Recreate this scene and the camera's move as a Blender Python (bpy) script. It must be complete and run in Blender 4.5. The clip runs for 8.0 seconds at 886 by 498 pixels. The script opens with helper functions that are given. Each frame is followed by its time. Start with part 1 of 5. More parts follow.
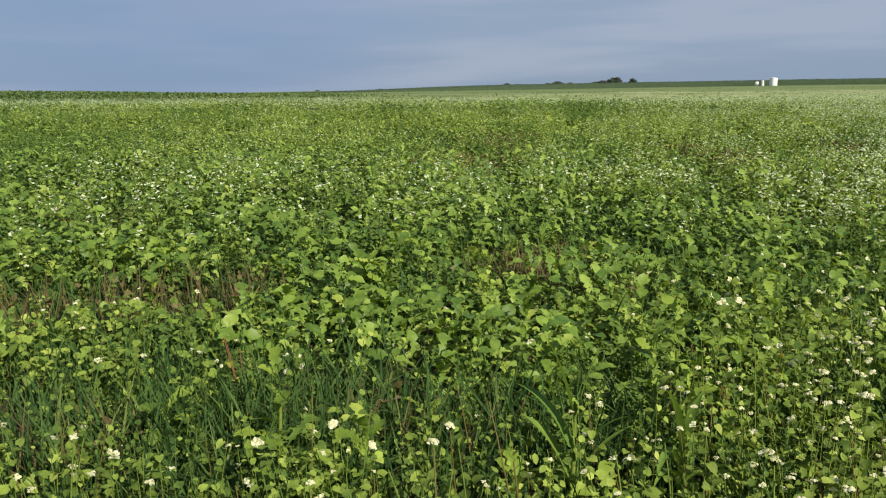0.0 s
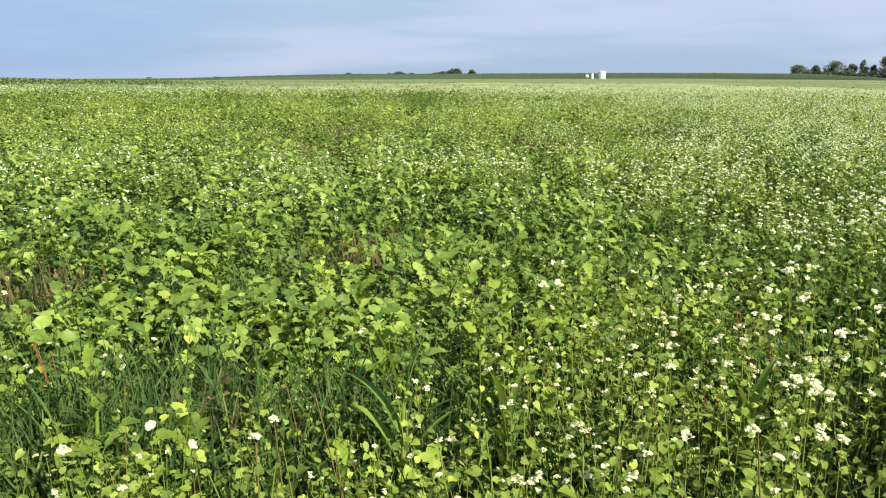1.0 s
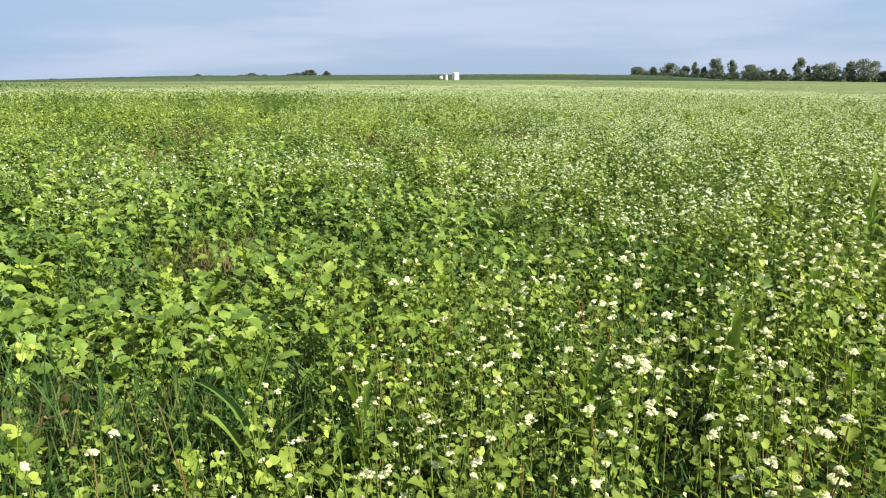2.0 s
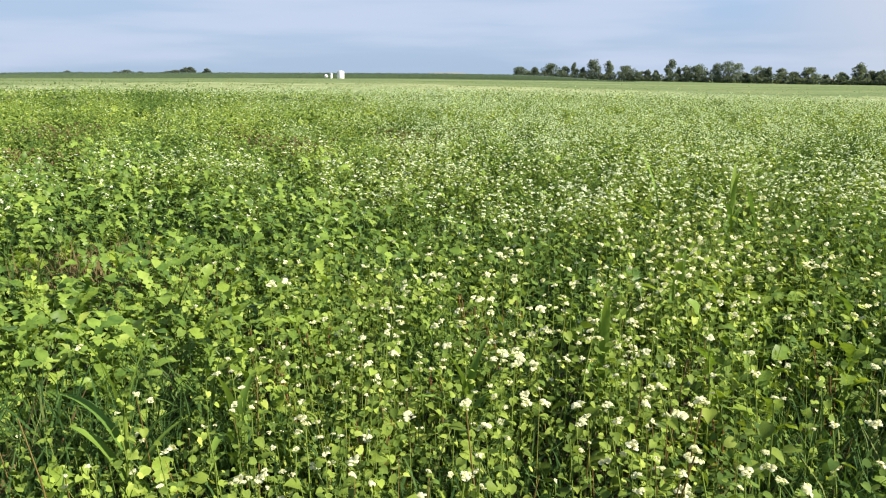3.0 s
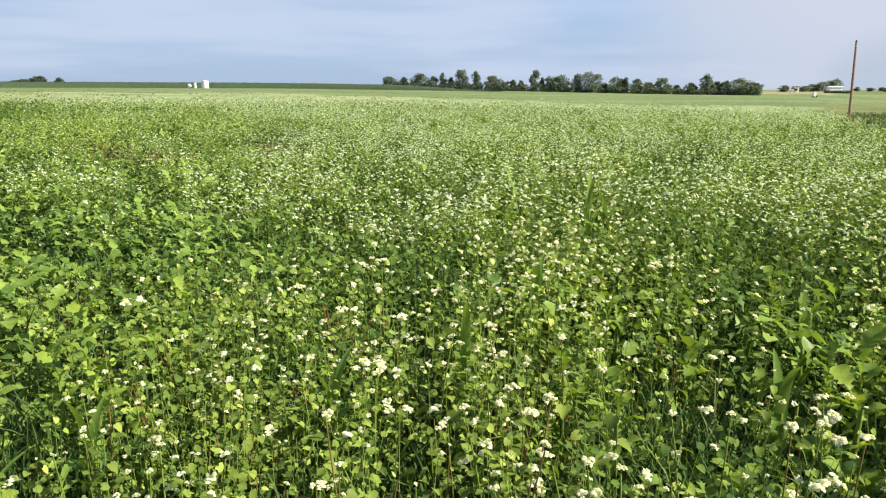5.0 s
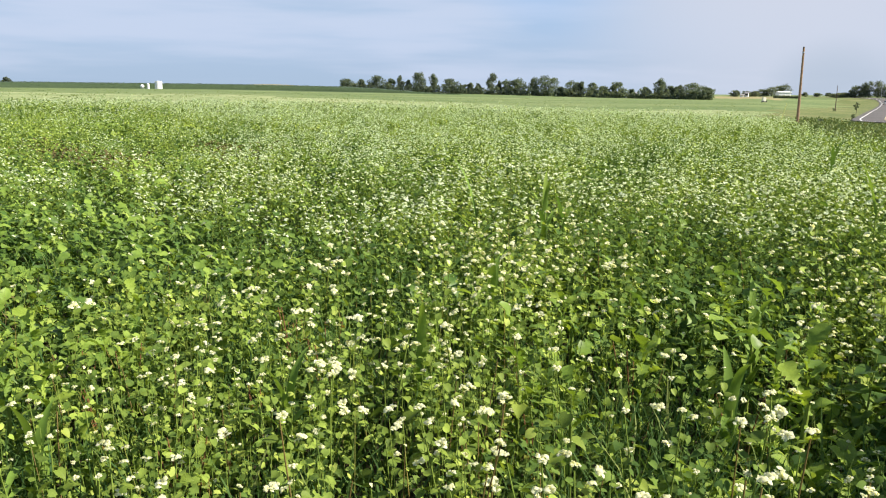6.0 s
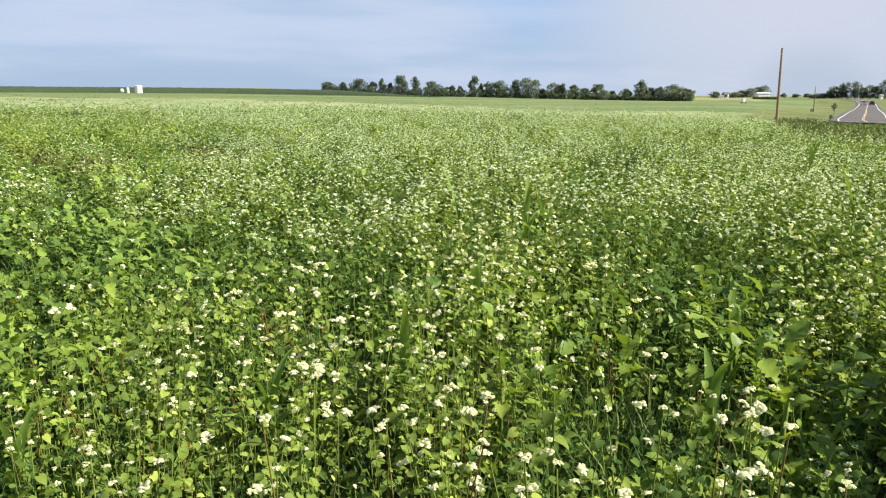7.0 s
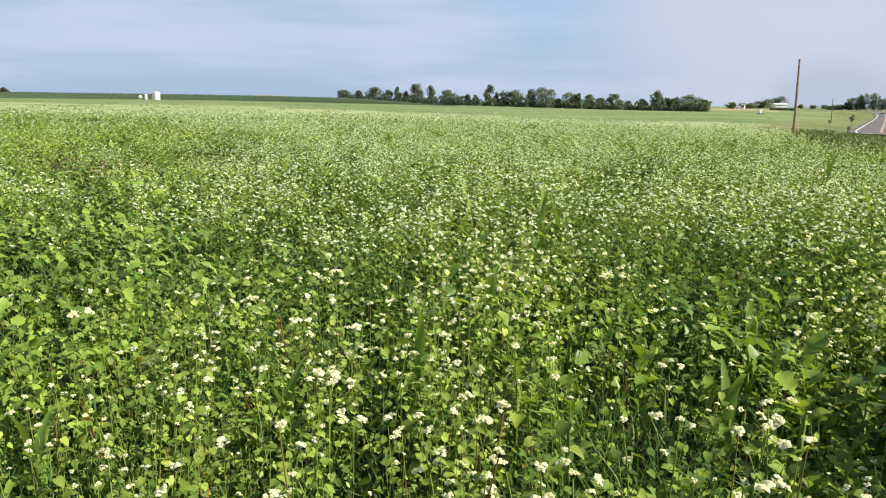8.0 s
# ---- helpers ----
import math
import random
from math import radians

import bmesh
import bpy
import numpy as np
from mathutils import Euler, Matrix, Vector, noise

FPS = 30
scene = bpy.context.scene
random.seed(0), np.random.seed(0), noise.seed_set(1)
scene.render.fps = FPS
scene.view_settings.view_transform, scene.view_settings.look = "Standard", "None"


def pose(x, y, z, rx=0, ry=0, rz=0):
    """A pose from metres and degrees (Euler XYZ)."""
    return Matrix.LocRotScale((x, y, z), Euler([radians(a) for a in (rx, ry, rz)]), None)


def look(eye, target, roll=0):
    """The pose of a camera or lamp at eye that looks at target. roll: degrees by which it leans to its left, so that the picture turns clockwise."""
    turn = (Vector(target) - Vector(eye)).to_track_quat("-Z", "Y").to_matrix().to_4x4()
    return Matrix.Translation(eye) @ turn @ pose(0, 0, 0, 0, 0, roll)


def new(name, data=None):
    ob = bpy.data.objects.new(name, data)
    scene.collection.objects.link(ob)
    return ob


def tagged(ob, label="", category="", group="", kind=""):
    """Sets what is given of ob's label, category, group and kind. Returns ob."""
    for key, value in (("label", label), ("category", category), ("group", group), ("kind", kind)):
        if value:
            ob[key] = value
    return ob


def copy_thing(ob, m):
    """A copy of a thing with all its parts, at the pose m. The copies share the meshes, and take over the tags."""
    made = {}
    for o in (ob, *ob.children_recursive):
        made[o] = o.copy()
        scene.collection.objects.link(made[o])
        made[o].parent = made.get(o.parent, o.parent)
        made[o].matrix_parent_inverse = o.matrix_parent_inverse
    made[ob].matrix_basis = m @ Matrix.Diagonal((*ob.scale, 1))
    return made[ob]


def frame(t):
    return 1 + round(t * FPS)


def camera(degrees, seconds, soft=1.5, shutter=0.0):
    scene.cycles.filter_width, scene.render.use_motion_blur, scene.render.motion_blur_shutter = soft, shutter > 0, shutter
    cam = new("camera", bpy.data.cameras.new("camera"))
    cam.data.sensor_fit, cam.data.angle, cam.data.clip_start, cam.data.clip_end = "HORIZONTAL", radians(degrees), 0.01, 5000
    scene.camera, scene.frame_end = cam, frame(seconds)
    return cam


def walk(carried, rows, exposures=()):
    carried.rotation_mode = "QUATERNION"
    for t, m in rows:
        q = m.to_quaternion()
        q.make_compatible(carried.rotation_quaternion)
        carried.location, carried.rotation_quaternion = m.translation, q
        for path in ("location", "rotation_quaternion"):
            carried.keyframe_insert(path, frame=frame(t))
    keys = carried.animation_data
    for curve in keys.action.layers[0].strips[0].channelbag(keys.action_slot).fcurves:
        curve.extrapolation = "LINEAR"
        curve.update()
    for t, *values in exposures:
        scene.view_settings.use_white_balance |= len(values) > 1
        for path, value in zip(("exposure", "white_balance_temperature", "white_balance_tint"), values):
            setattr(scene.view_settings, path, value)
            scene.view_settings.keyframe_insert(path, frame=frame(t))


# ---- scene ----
# ================= camera and its walk =================
cam = camera(56.96, 8.0, soft=1.15)


def row(t, turn, tilt, lean, x, y, z):
    a, b = radians(turn), radians(tilt)
    way = Vector((math.sin(a) * math.cos(b), math.cos(a) * math.cos(b), math.sin(b)))
    eye = Vector((x, y, z))
    return t, look(eye, eye + way * 10, lean)


walk(cam, [
    row(0.0, -21.807, -10.943, -1.033, -0.160, 0.047, 1.578),
    row(0.5, -16.921, -11.474, -0.184, -0.124, 0.068, 1.574),
    row(1.0, -10.833, -11.761, -0.301, -0.087, 0.066, 1.573),
    row(1.5, -5.545, -11.697, -0.458, -0.057, 0.052, 1.570),
    row(3.0, 6.975, -11.833, -0.018, 0.014, 0.019, 1.575),
    row(3.5, 10.126, -11.827, 0.128, 0.030, 0.004, 1.579),
    row(4.0, 11.976, -11.633, 0.197, 0.043, -0.006, 1.580),
    row(4.5, 13.994, -11.372, -0.017, 0.054, -0.023, 1.584),
    row(6.0, 18.933, -10.982, 0.436, 0.070, -0.034, 1.576),
    row(6.5, 19.877, -11.016, 0.316, 0.071, -0.042, 1.572),
    row(7.0, 20.121, -10.791, 0.150, 0.071, -0.045, 1.573),
    row(7.5, 19.868, -10.454, 0.234, 0.070, -0.048, 1.575),
    row(8.0, 19.132, -10.209, 0.556, 0.060, -0.046, 1.573),
], exposures=[(0.0, 0.36), (0.3, 0.64), (0.5, 0.82), (0.9, 1.0), (7.4, 1.0), (8.0, 0.96)])

# ================= world and sun =================
SUN_TURN, SUN_HEIGHT = 122.0, 37.0   # degrees clockwise from +y, and above the horizon
world = bpy.data.worlds.new("sky")
scene.world = world
world.use_nodes = True
wn, wl = world.node_tree.nodes, world.node_tree.links
wn.clear()
sky = wn.new("ShaderNodeTexSky")
sky.sky_type, sky.sun_disc = "NISHITA", False
sky.sun_elevation, sky.sun_rotation = radians(SUN_HEIGHT), radians(SUN_TURN)
sky.air_density, sky.dust_density, sky.ozone_density = 1.0, 0.6, 3.0
coord = wn.new("ShaderNodeTexCoord")
split = wn.new("ShaderNodeSeparateXYZ")
wl.new(coord.outputs["Generated"], split.inputs["Vector"])


def sky_mix(fac, a, b):
    m = wn.new("ShaderNodeMix")
    m.data_type = "RGBA"
    wl.new(fac, m.inputs["Factor"])
    for key, v in (("A", a), ("B", b)):
        if isinstance(v, tuple):
            m.inputs[key].default_value = (*v, 1)
        else:
            wl.new(v, m.inputs[key])
    return m.outputs["Result"]


def sky_range(value, lo, hi, first, last):
    m = wn.new("ShaderNodeMapRange")
    m.interpolation_type = "SMOOTHSTEP"
    for key, v in (("From Min", lo), ("From Max", hi), ("To Min", first), ("To Max", last)):
        m.inputs[key].default_value = v
    wl.new(value, m.inputs["Value"])
    return m.outputs["Result"]


def sky_noise(scale, size, detail, turn):
    mp = wn.new("ShaderNodeMapping")
    mp.inputs["Scale"].default_value = scale
    mp.inputs["Rotation"].default_value = turn
    t = wn.new("ShaderNodeTexNoise")
    t.inputs["Scale"].default_value, t.inputs["Detail"].default_value, t.inputs["Roughness"].default_value = size, detail, 0.5
    wl.new(coord.outputs["Generated"], mp.inputs["Vector"])
    wl.new(mp.outputs["Vector"], t.inputs["Vector"])
    return t.outputs["Fac"]


# summer haze near the horizon, thin cirrus above it
haze = sky_range(split.outputs["Z"], 0.05, 0.30, 0.95, 0.30)
hazed = sky_mix(haze, sky.outputs["Color"], (3.85, 5.05, 6.95))
low = sky_range(split.outputs["Z"], 0.0, 0.07, 0.55, 0.0)
hazed = sky_mix(low, hazed, (3.45, 4.50, 5.85))
veil = sky_range(sky_noise((1.0, 1.0, 9.0), 2.3, 4.0, (radians(4), radians(-3), 0)), 0.42, 0.62, 0.0, 0.65)
veiled = sky_mix(veil, hazed, (5.5, 6.15, 7.7))


def sky_near(turn, height, lo, hi, most):
    """How near a direction of the sky is to the one given, in degrees."""
    d = wn.new("ShaderNodeVectorMath")
    d.operation = "DOT_PRODUCT"
    a, e = radians(turn), radians(height)
    d.inputs[1].default_value = (math.sin(a) * math.cos(e), math.cos(a) * math.cos(e), math.sin(e))
    wl.new(coord.outputs["Generated"], d.inputs[0])
    return sky_range(d.outputs["Value"], math.cos(radians(hi)), math.cos(radians(lo)), 0.0, most)


veiled = sky_mix(sky_near(27, 12.5, 1, 10, 0.75), veiled, (3.0, 4.9, 7.7))
veiled = sky_mix(sky_near(43, 11, 1, 19, 0.80), veiled, (5.9, 6.15, 7.1))
veiled = sky_mix(sky_near(44, -1, 1, 5, 0.45), veiled, (3.35, 4.25, 5.35))
veiled = sky_mix(sky_near(-40, 12, 3, 22, 0.6), veiled, (2.9, 4.4, 7.0))
back = wn.new("ShaderNodeBackground")
back.inputs["Strength"].default_value = 0.058
out = wn.new("ShaderNodeOutputWorld")
wl.new(veiled, back.inputs["Color"])
wl.new(back.outputs["Background"], out.inputs["Surface"])

lamp = bpy.data.lights.new("sun", "SUN")
lamp.energy, lamp.angle, lamp.color = 5.0, radians(0.6), (1.0, 0.92, 0.78)
sun = new("sun", lamp)
a, h = radians(SUN_TURN), radians(SUN_HEIGHT)
sun.matrix_world = look((0, 0, 0), (-math.sin(a) * math.cos(h), -math.cos(a) * math.cos(h), -math.sin(h)))
sun.location = (60, -20, 60)

# ================= materials =================
def material(name):
    m = bpy.data.materials.new(name)
    m.use_nodes = True
    n, l = m.node_tree.nodes, m.node_tree.links
    return m, n, l, n["Principled BSDF"]


def ramp(n, l, fac, stops):
    r = n.new("ShaderNodeValToRGB")
    r.color_ramp.interpolation = "LINEAR"
    e = r.color_ramp.elements
    while len(e) < len(stops):
        e.new(0.5)
    for k, (p, c) in zip(e, stops):
        k.position, k.color = p, (*c, 1)
    l.new(fac, r.inputs["Fac"])
    return r.outputs["Color"]


def mixed(n, l, fac, a, b, blend="MIX"):
    m = n.new("ShaderNodeMix")
    m.data_type, m.blend_type = "RGBA", blend
    for key, v in (("Factor", fac), ("A", a), ("B", b)):
        if isinstance(v, (int, float)):
            m.inputs[key].default_value = v
        elif isinstance(v, tuple):
            m.inputs[key].default_value = (*v, 1)
        else:
            l.new(v, m.inputs[key])
    return m.outputs["Result"]


def grain(n, l, scale, detail=4.0, rough=0.6, space="Object"):
    c = n.new("ShaderNodeTexCoord")
    t = n.new("ShaderNodeTexNoise")
    t.inputs["Scale"].default_value, t.inputs["Detail"].default_value = scale, detail
    t.inputs["Roughness"].default_value = rough
    l.new(c.outputs[space], t.inputs["Vector"])
    return t.outputs["Fac"]


def bumped(n, l, bsdf, height, strength, distance=0.01):
    b = n.new("ShaderNodeBump")
    b.inputs["Strength"].default_value, b.inputs["Distance"].default_value = strength, distance
    l.new(height, b.inputs["Height"])
    l.new(b.outputs["Normal"], bsdf.inputs["Normal"])


def leaf_material(name, dark, light, tint, through_light=0.35, rough=0.45, island=True, scale=40.0, patches=False, gloss=0.25, inner=(1.22, 1.18, 0.58)):
    """Thin green tissue: gloss on the face, light passing through, colour differing leaf by leaf."""
    m, n, l, b = material(name)
    if island:
        rnd = n.new("ShaderNodeNewGeometry").outputs["Random Per Island"]
    else:
        rnd = n.new("ShaderNodeObjectInfo").outputs["Random"]
    middle = tuple((p + q) / 2 for p, q in zip(dark, light))
    cool = (dark[0] * 0.82, dark[1] * 0.98, dark[2] * 1.35) if dark[1] > 1.3 * dark[0] else dark
    base = ramp(n, l, rnd, [(0.0, cool), (0.25, dark), (0.6, middle), (0.9, light), (1.0, tint)])
    fine = grain(n, l, scale, 3.0)
    col = mixed(n, l, 0.35, base, ramp(n, l, fine, [(0.3, dark), (0.7, light)]))
    if patches:
        # thriving and poor patches, metres across
        soil = ramp(n, l, grain(n, l, 0.55, 3.0), [(0.36, (0.70, 0.78, 0.78)), (0.50, (1.0, 1.0, 1.0)), (0.62, (1.18, 1.14, 1.12))])
        col = mixed(n, l, 1.0, col, soil, "MULTIPLY")
    l.new(col, b.inputs["Base Color"])
    b.inputs["Roughness"].default_value = rough
    b.inputs["Specular IOR Level"].default_value = gloss
    t = n.new("ShaderNodeBsdfTranslucent")
    l.new(mixed(n, l, 1.0, col, inner, "MULTIPLY"), t.inputs["Color"])
    mix = n.new("ShaderNodeMixShader")
    mix.inputs["Fac"].default_value = through_light
    l.new(b.outputs["BSDF"], mix.inputs[1])
    l.new(t.outputs["BSDF"], mix.inputs[2])
    l.new(mix.outputs["Shader"], n["Material Output"].inputs["Surface"])
    return m


def plain_material(name, colour, second, rough=0.6, scale=6.0, metal=0.0, bump=0.0):
    m, n, l, b = material(name)
    g = grain(n, l, scale, 6.0)
    l.new(ramp(n, l, g, [(0.3, second), (0.65, colour)]), b.inputs["Base Color"])
    b.inputs["Roughness"].default_value, b.inputs["Metallic"].default_value = rough, metal
    if bump:
        bumped(n, l, b, g, bump)
    return m


def ground_material(name, stops, scale, fine, bump=0.4, stretch=(1, 1, 1)):
    m, n, l, b = material(name)
    c = n.new("ShaderNodeTexCoord")
    mp = n.new("ShaderNodeMapping")
    mp.inputs["Scale"].default_value = stretch
    l.new(c.outputs["Object"], mp.inputs["Vector"])
    big, small = n.new("ShaderNodeTexNoise"), n.new("ShaderNodeTexNoise")
    big.inputs["Scale"].default_value, big.inputs["Detail"].default_value = scale, 5.0
    small.inputs["Scale"].default_value, small.inputs["Detail"].default_value = fine, 6.0
    l.new(mp.outputs["Vector"], big.inputs["Vector"])
    l.new(c.outputs["Object"], small.inputs["Vector"])
    col = ramp(n, l, big.outputs["Fac"], stops)
    col = mixed(n, l, 0.45, col, ramp(n, l, small.outputs["Fac"], stops))
    l.new(col, b.inputs["Base Color"])
    b.inputs["Roughness"].default_value = 0.9
    b.inputs["Specular IOR Level"].default_value = 0.15
    bumped(n, l, b, small.outputs["Fac"], bump, 0.05)
    return m


LEAF = leaf_material("buckwheat_leaf", (0.064, 0.112, 0.020), (0.328, 0.432, 0.080), (0.48, 0.55, 0.135), 0.32, 0.6, patches=True, gloss=0.10)
LEAF_ONE = leaf_material("buckwheat_leaf_single", (0.062, 0.108, 0.017), (0.280, 0.366, 0.060), (0.42, 0.48, 0.092), 0.36, 0.55, island=False, gloss=0.18)
# weed green, also used as painted-in shade on lower leaves and in gaps
DARK_LEAF = leaf_material("dark_weed_and_shade_leaf", (0.047, 0.090, 0.022), (0.145, 0.226, 0.048), (0.23, 0.32, 0.075), 0.35, 0.65, patches=True, gloss=0.05)
BROAD = leaf_material("radish_leaf", (0.062, 0.124, 0.020), (0.285, 0.410, 0.070), (0.43, 0.52, 0.120), 0.36, scale=22)
BROAD_ONE = leaf_material("radish_leaf_single", (0.120, 0.200, 0.026), (0.340, 0.450, 0.066), (0.48, 0.55, 0.11), 0.40, 0.6, island=False, scale=22)
BLADE = leaf_material("grass_blade", (0.034, 0.078, 0.022), (0.105, 0.180, 0.045), (0.26, 0.28, 0.09), 0.3, 0.65, gloss=0.08)
WEED_ONE = leaf_material("weed_leaf_single", (0.042, 0.092, 0.018), (0.125, 0.210, 0.032), (0.22, 0.31, 0.05), island=False, scale=22)
YELLOW_ONE = leaf_material("yellowing_leaf", (0.15, 0.19, 0.03), (0.38, 0.36, 0.05), (0.42, 0.24, 0.05), 0.35, island=False, scale=30)
RUST_STEM = leaf_material("rust_red_stem", (0.15, 0.075, 0.035), (0.22, 0.105, 0.045), (0.28, 0.17, 0.06), 0.1, 0.5)
SORGHUM = leaf_material("sorghum_blade", (0.120, 0.205, 0.034), (0.230, 0.340, 0.064), (0.32, 0.42, 0.08), 0.3, 0.6, island=False, scale=15, gloss=0.12)
DEAD = leaf_material("dead_leaf", (0.100, 0.084, 0.036), (0.185, 0.148, 0.066), (0.25, 0.21, 0.11), 0.2, 0.8, gloss=0.05)
STRAW = leaf_material("dry_straw", (0.12, 0.092, 0.040), (0.22, 0.175, 0.080), (0.28, 0.235, 0.12), 0.1, 0.8)
STEM = leaf_material("green_stem", (0.12, 0.18, 0.03), (0.21, 0.28, 0.05), (0.28, 0.10, 0.05), 0.1, 0.5)
RED_STEM = leaf_material("red_stem", (0.13, 0.085, 0.03), (0.20, 0.16, 0.05), (0.20, 0.22, 0.06), 0.1, 0.5)
PETAL = leaf_material("white_petal", (0.76, 0.77, 0.54), (0.88, 0.87, 0.69), (0.89, 0.85, 0.65), 0.5, 0.6, inner=(1.15, 1.13, 0.66))
MID_PETAL = leaf_material("pale_petal", (0.64, 0.71, 0.48), (0.80, 0.85, 0.66), (0.87, 0.89, 0.75), 0.45, 0.7, gloss=0.05, inner=(1.12, 1.13, 0.68))
FAR_PETAL = leaf_material("cream_petal", (0.49, 0.60, 0.37), (0.65, 0.74, 0.53), (0.80, 0.85, 0.68), 0.45, 0.7, gloss=0.05, inner=(1.10, 1.12, 0.68))
ORANGE = leaf_material("orange_petal", (0.75, 0.20, 0.02), (0.85, 0.30, 0.03), (0.85, 0.40, 0.05), 0.2, 0.6)
# distance haze is mixed into both foliage colours, paler and bluer than leaves
HAZED_TREE_LEAF = leaf_material("hazed_tree_foliage", (0.112, 0.146, 0.126), (0.180, 0.216, 0.168), (0.210, 0.245, 0.176), 0.6, 0.8, scale=1.0, gloss=0.05)
HAZED_FAR_LEAF = leaf_material("hazed_woodland_foliage", (0.105, 0.132, 0.118), (0.170, 0.200, 0.162), (0.195, 0.222, 0.168), 0.6, 0.8, scale=0.6, gloss=0.05)
CORN = leaf_material("corn_foliage", (0.060, 0.092, 0.042), (0.100, 0.138, 0.060), (0.16, 0.18, 0.09), 0.25, 0.5, scale=1.0)
CROP_LEAF = leaf_material("crop_foliage", (0.080, 0.128, 0.038), (0.135, 0.192, 0.058), (0.22, 0.25, 0.10), 0.25, 0.6, scale=1.0)
PALE_LEAF = leaf_material("pale_crop_leaf", (0.130, 0.185, 0.062), (0.230, 0.285, 0.110), (0.34, 0.37, 0.18), 0.3, 0.8, scale=1.0, gloss=0.05)
CREAM = plain_material("cream_cover", (0.78, 0.76, 0.66), (0.66, 0.64, 0.55), 0.6, 1.5)
ROUGH_GRASS = leaf_material("rough_verge_grass", (0.080, 0.125, 0.036), (0.180, 0.220, 0.068), (0.30, 0.27, 0.12), 0.2, 0.7, scale=1.0)
OLD_WOOD = plain_material("dark_pole_wood", (0.12, 0.085, 0.06), (0.07, 0.05, 0.04), 0.85, 3.0)
BARK = plain_material("bark", (0.14, 0.10, 0.07), (0.06, 0.045, 0.035), 0.9, 8.0, bump=0.5)
SOIL = ground_material("soil", [(0.3, (0.032, 0.028, 0.014)), (0.55, (0.056, 0.049, 0.025)), (0.75, (0.110, 0.094, 0.050))], 2.5, 30.0, 0.8)
WEEDY = ground_material("weedy_soil", [(0.3, (0.026, 0.028, 0.012)), (0.5, (0.038, 0.048, 0.016)), (0.72, (0.070, 0.082, 0.028))], 1.2, 14.0, 0.8)
CROP = ground_material("short_crop", [(0.38, (0.095, 0.145, 0.048)), (0.5, (0.135, 0.185, 0.066)), (0.64, (0.235, 0.262, 0.115))], 0.05, 0.9, 0.6, (0.25, 1.0, 1.0))
BEANS = ground_material("low_dark_crop", [(0.3, (0.052, 0.085, 0.032)), (0.5, (0.072, 0.108, 0.042)), (0.7, (0.105, 0.140, 0.058))], 0.08, 1.2, 0.6, (0.2, 1.0, 1.0))
PALE = ground_material("pale_ripe_strip", [(0.38, (0.140, 0.195, 0.068)), (0.5, (0.225, 0.270, 0.112)), (0.62, (0.370, 0.390, 0.205))], 0.10, 0.8, 0.5, (0.2, 1.0, 1.0))
VERGE = ground_material("mown_verge", [(0.3, (0.075, 0.112, 0.030)), (0.5, (0.122, 0.150, 0.046)), (0.68, (0.260, 0.235, 0.110))], 0.11, 1.2, 0.5)
STUBBLE = ground_material("stubble", [(0.3, (0.20, 0.20, 0.09)), (0.6, (0.31, 0.26, 0.13)), (0.8, (0.36, 0.31, 0.17))], 0.05, 0.8, 0.4)
ASPHALT = ground_material("asphalt", [(0.3, (0.085, 0.078, 0.078)), (0.55, (0.12, 0.112, 0.11)), (0.75, (0.15, 0.14, 0.135))], 0.15, 4.0, 0.2)
ROAD_WHITE = plain_material("road_white_paint", (0.80, 0.80, 0.78), (0.62, 0.62, 0.60), 0.7, 1.5)
ROAD_YELLOW = plain_material("road_yellow_paint", (0.62, 0.47, 0.27), (0.48, 0.37, 0.22), 0.7, 1.5)
WHITE = plain_material("white_paint", (0.82, 0.82, 0.80), (0.70, 0.70, 0.67), 0.4, 0.8)
ROOF = plain_material("grey_roof", (0.30, 0.29, 0.30), (0.22, 0.21, 0.22), 0.6, 0.7)
DARK = plain_material("dark_opening", (0.035, 0.035, 0.04), (0.02, 0.02, 0.022), 0.4, 2.0)
POLE = plain_material("weathered_pole_wood", (0.32, 0.20, 0.12), (0.17, 0.105, 0.07), 0.85, 3.0, bump=0.5)
STEEL = plain_material("galvanised_steel", (0.45, 0.46, 0.47), (0.36, 0.37, 0.38), 0.45, 4.0, metal=0.6)
GUARD = plain_material("yellow_guard", (0.62, 0.62, 0.20), (0.50, 0.50, 0.18), 0.5, 3.0)
CAR_WHITE = plain_material("white_car_paint", (0.84, 0.83, 0.80), (0.80, 0.79, 0.76), 0.25, 2.0)
CAR_DARK = plain_material("dark_red_car_paint", (0.075, 0.022, 0.022), (0.055, 0.018, 0.018), 0.25, 2.0)
GLASS = plain_material("tinted_glass", (0.03, 0.035, 0.04), (0.02, 0.025, 0.03), 0.08, 2.0)
RUBBER = plain_material("tyre_rubber", (0.02, 0.02, 0.02), (0.03, 0.03, 0.03), 0.8, 9.0)
TAIL = plain_material("red_lamp", (0.45, 0.02, 0.02), (0.35, 0.02, 0.02), 0.2, 9.0)


# ================= building helpers =================
def part(name, shape, mat, parent=None, label="", at=None):
    """Links a bmesh or a mesh as one object under a thing or a part."""
    if isinstance(shape, bmesh.types.BMesh):
        me = bpy.data.meshes.new(name)
        shape.to_mesh(me)
        shape.free()
    else:
        me = shape
    if mat is not None and not me.materials:
        me.materials.append(mat)
    ob = new(name, me)
    if at is not None:
        ob.matrix_basis = at
    if parent is not None:
        ob.parent = parent
    return tagged(ob, label)


def thing(name, label, category, group="", at=None):
    ob = tagged(new(name), label, category, group)
    ob.empty_display_size = 0.1
    if at is not None:
        ob.matrix_basis = at
    return ob


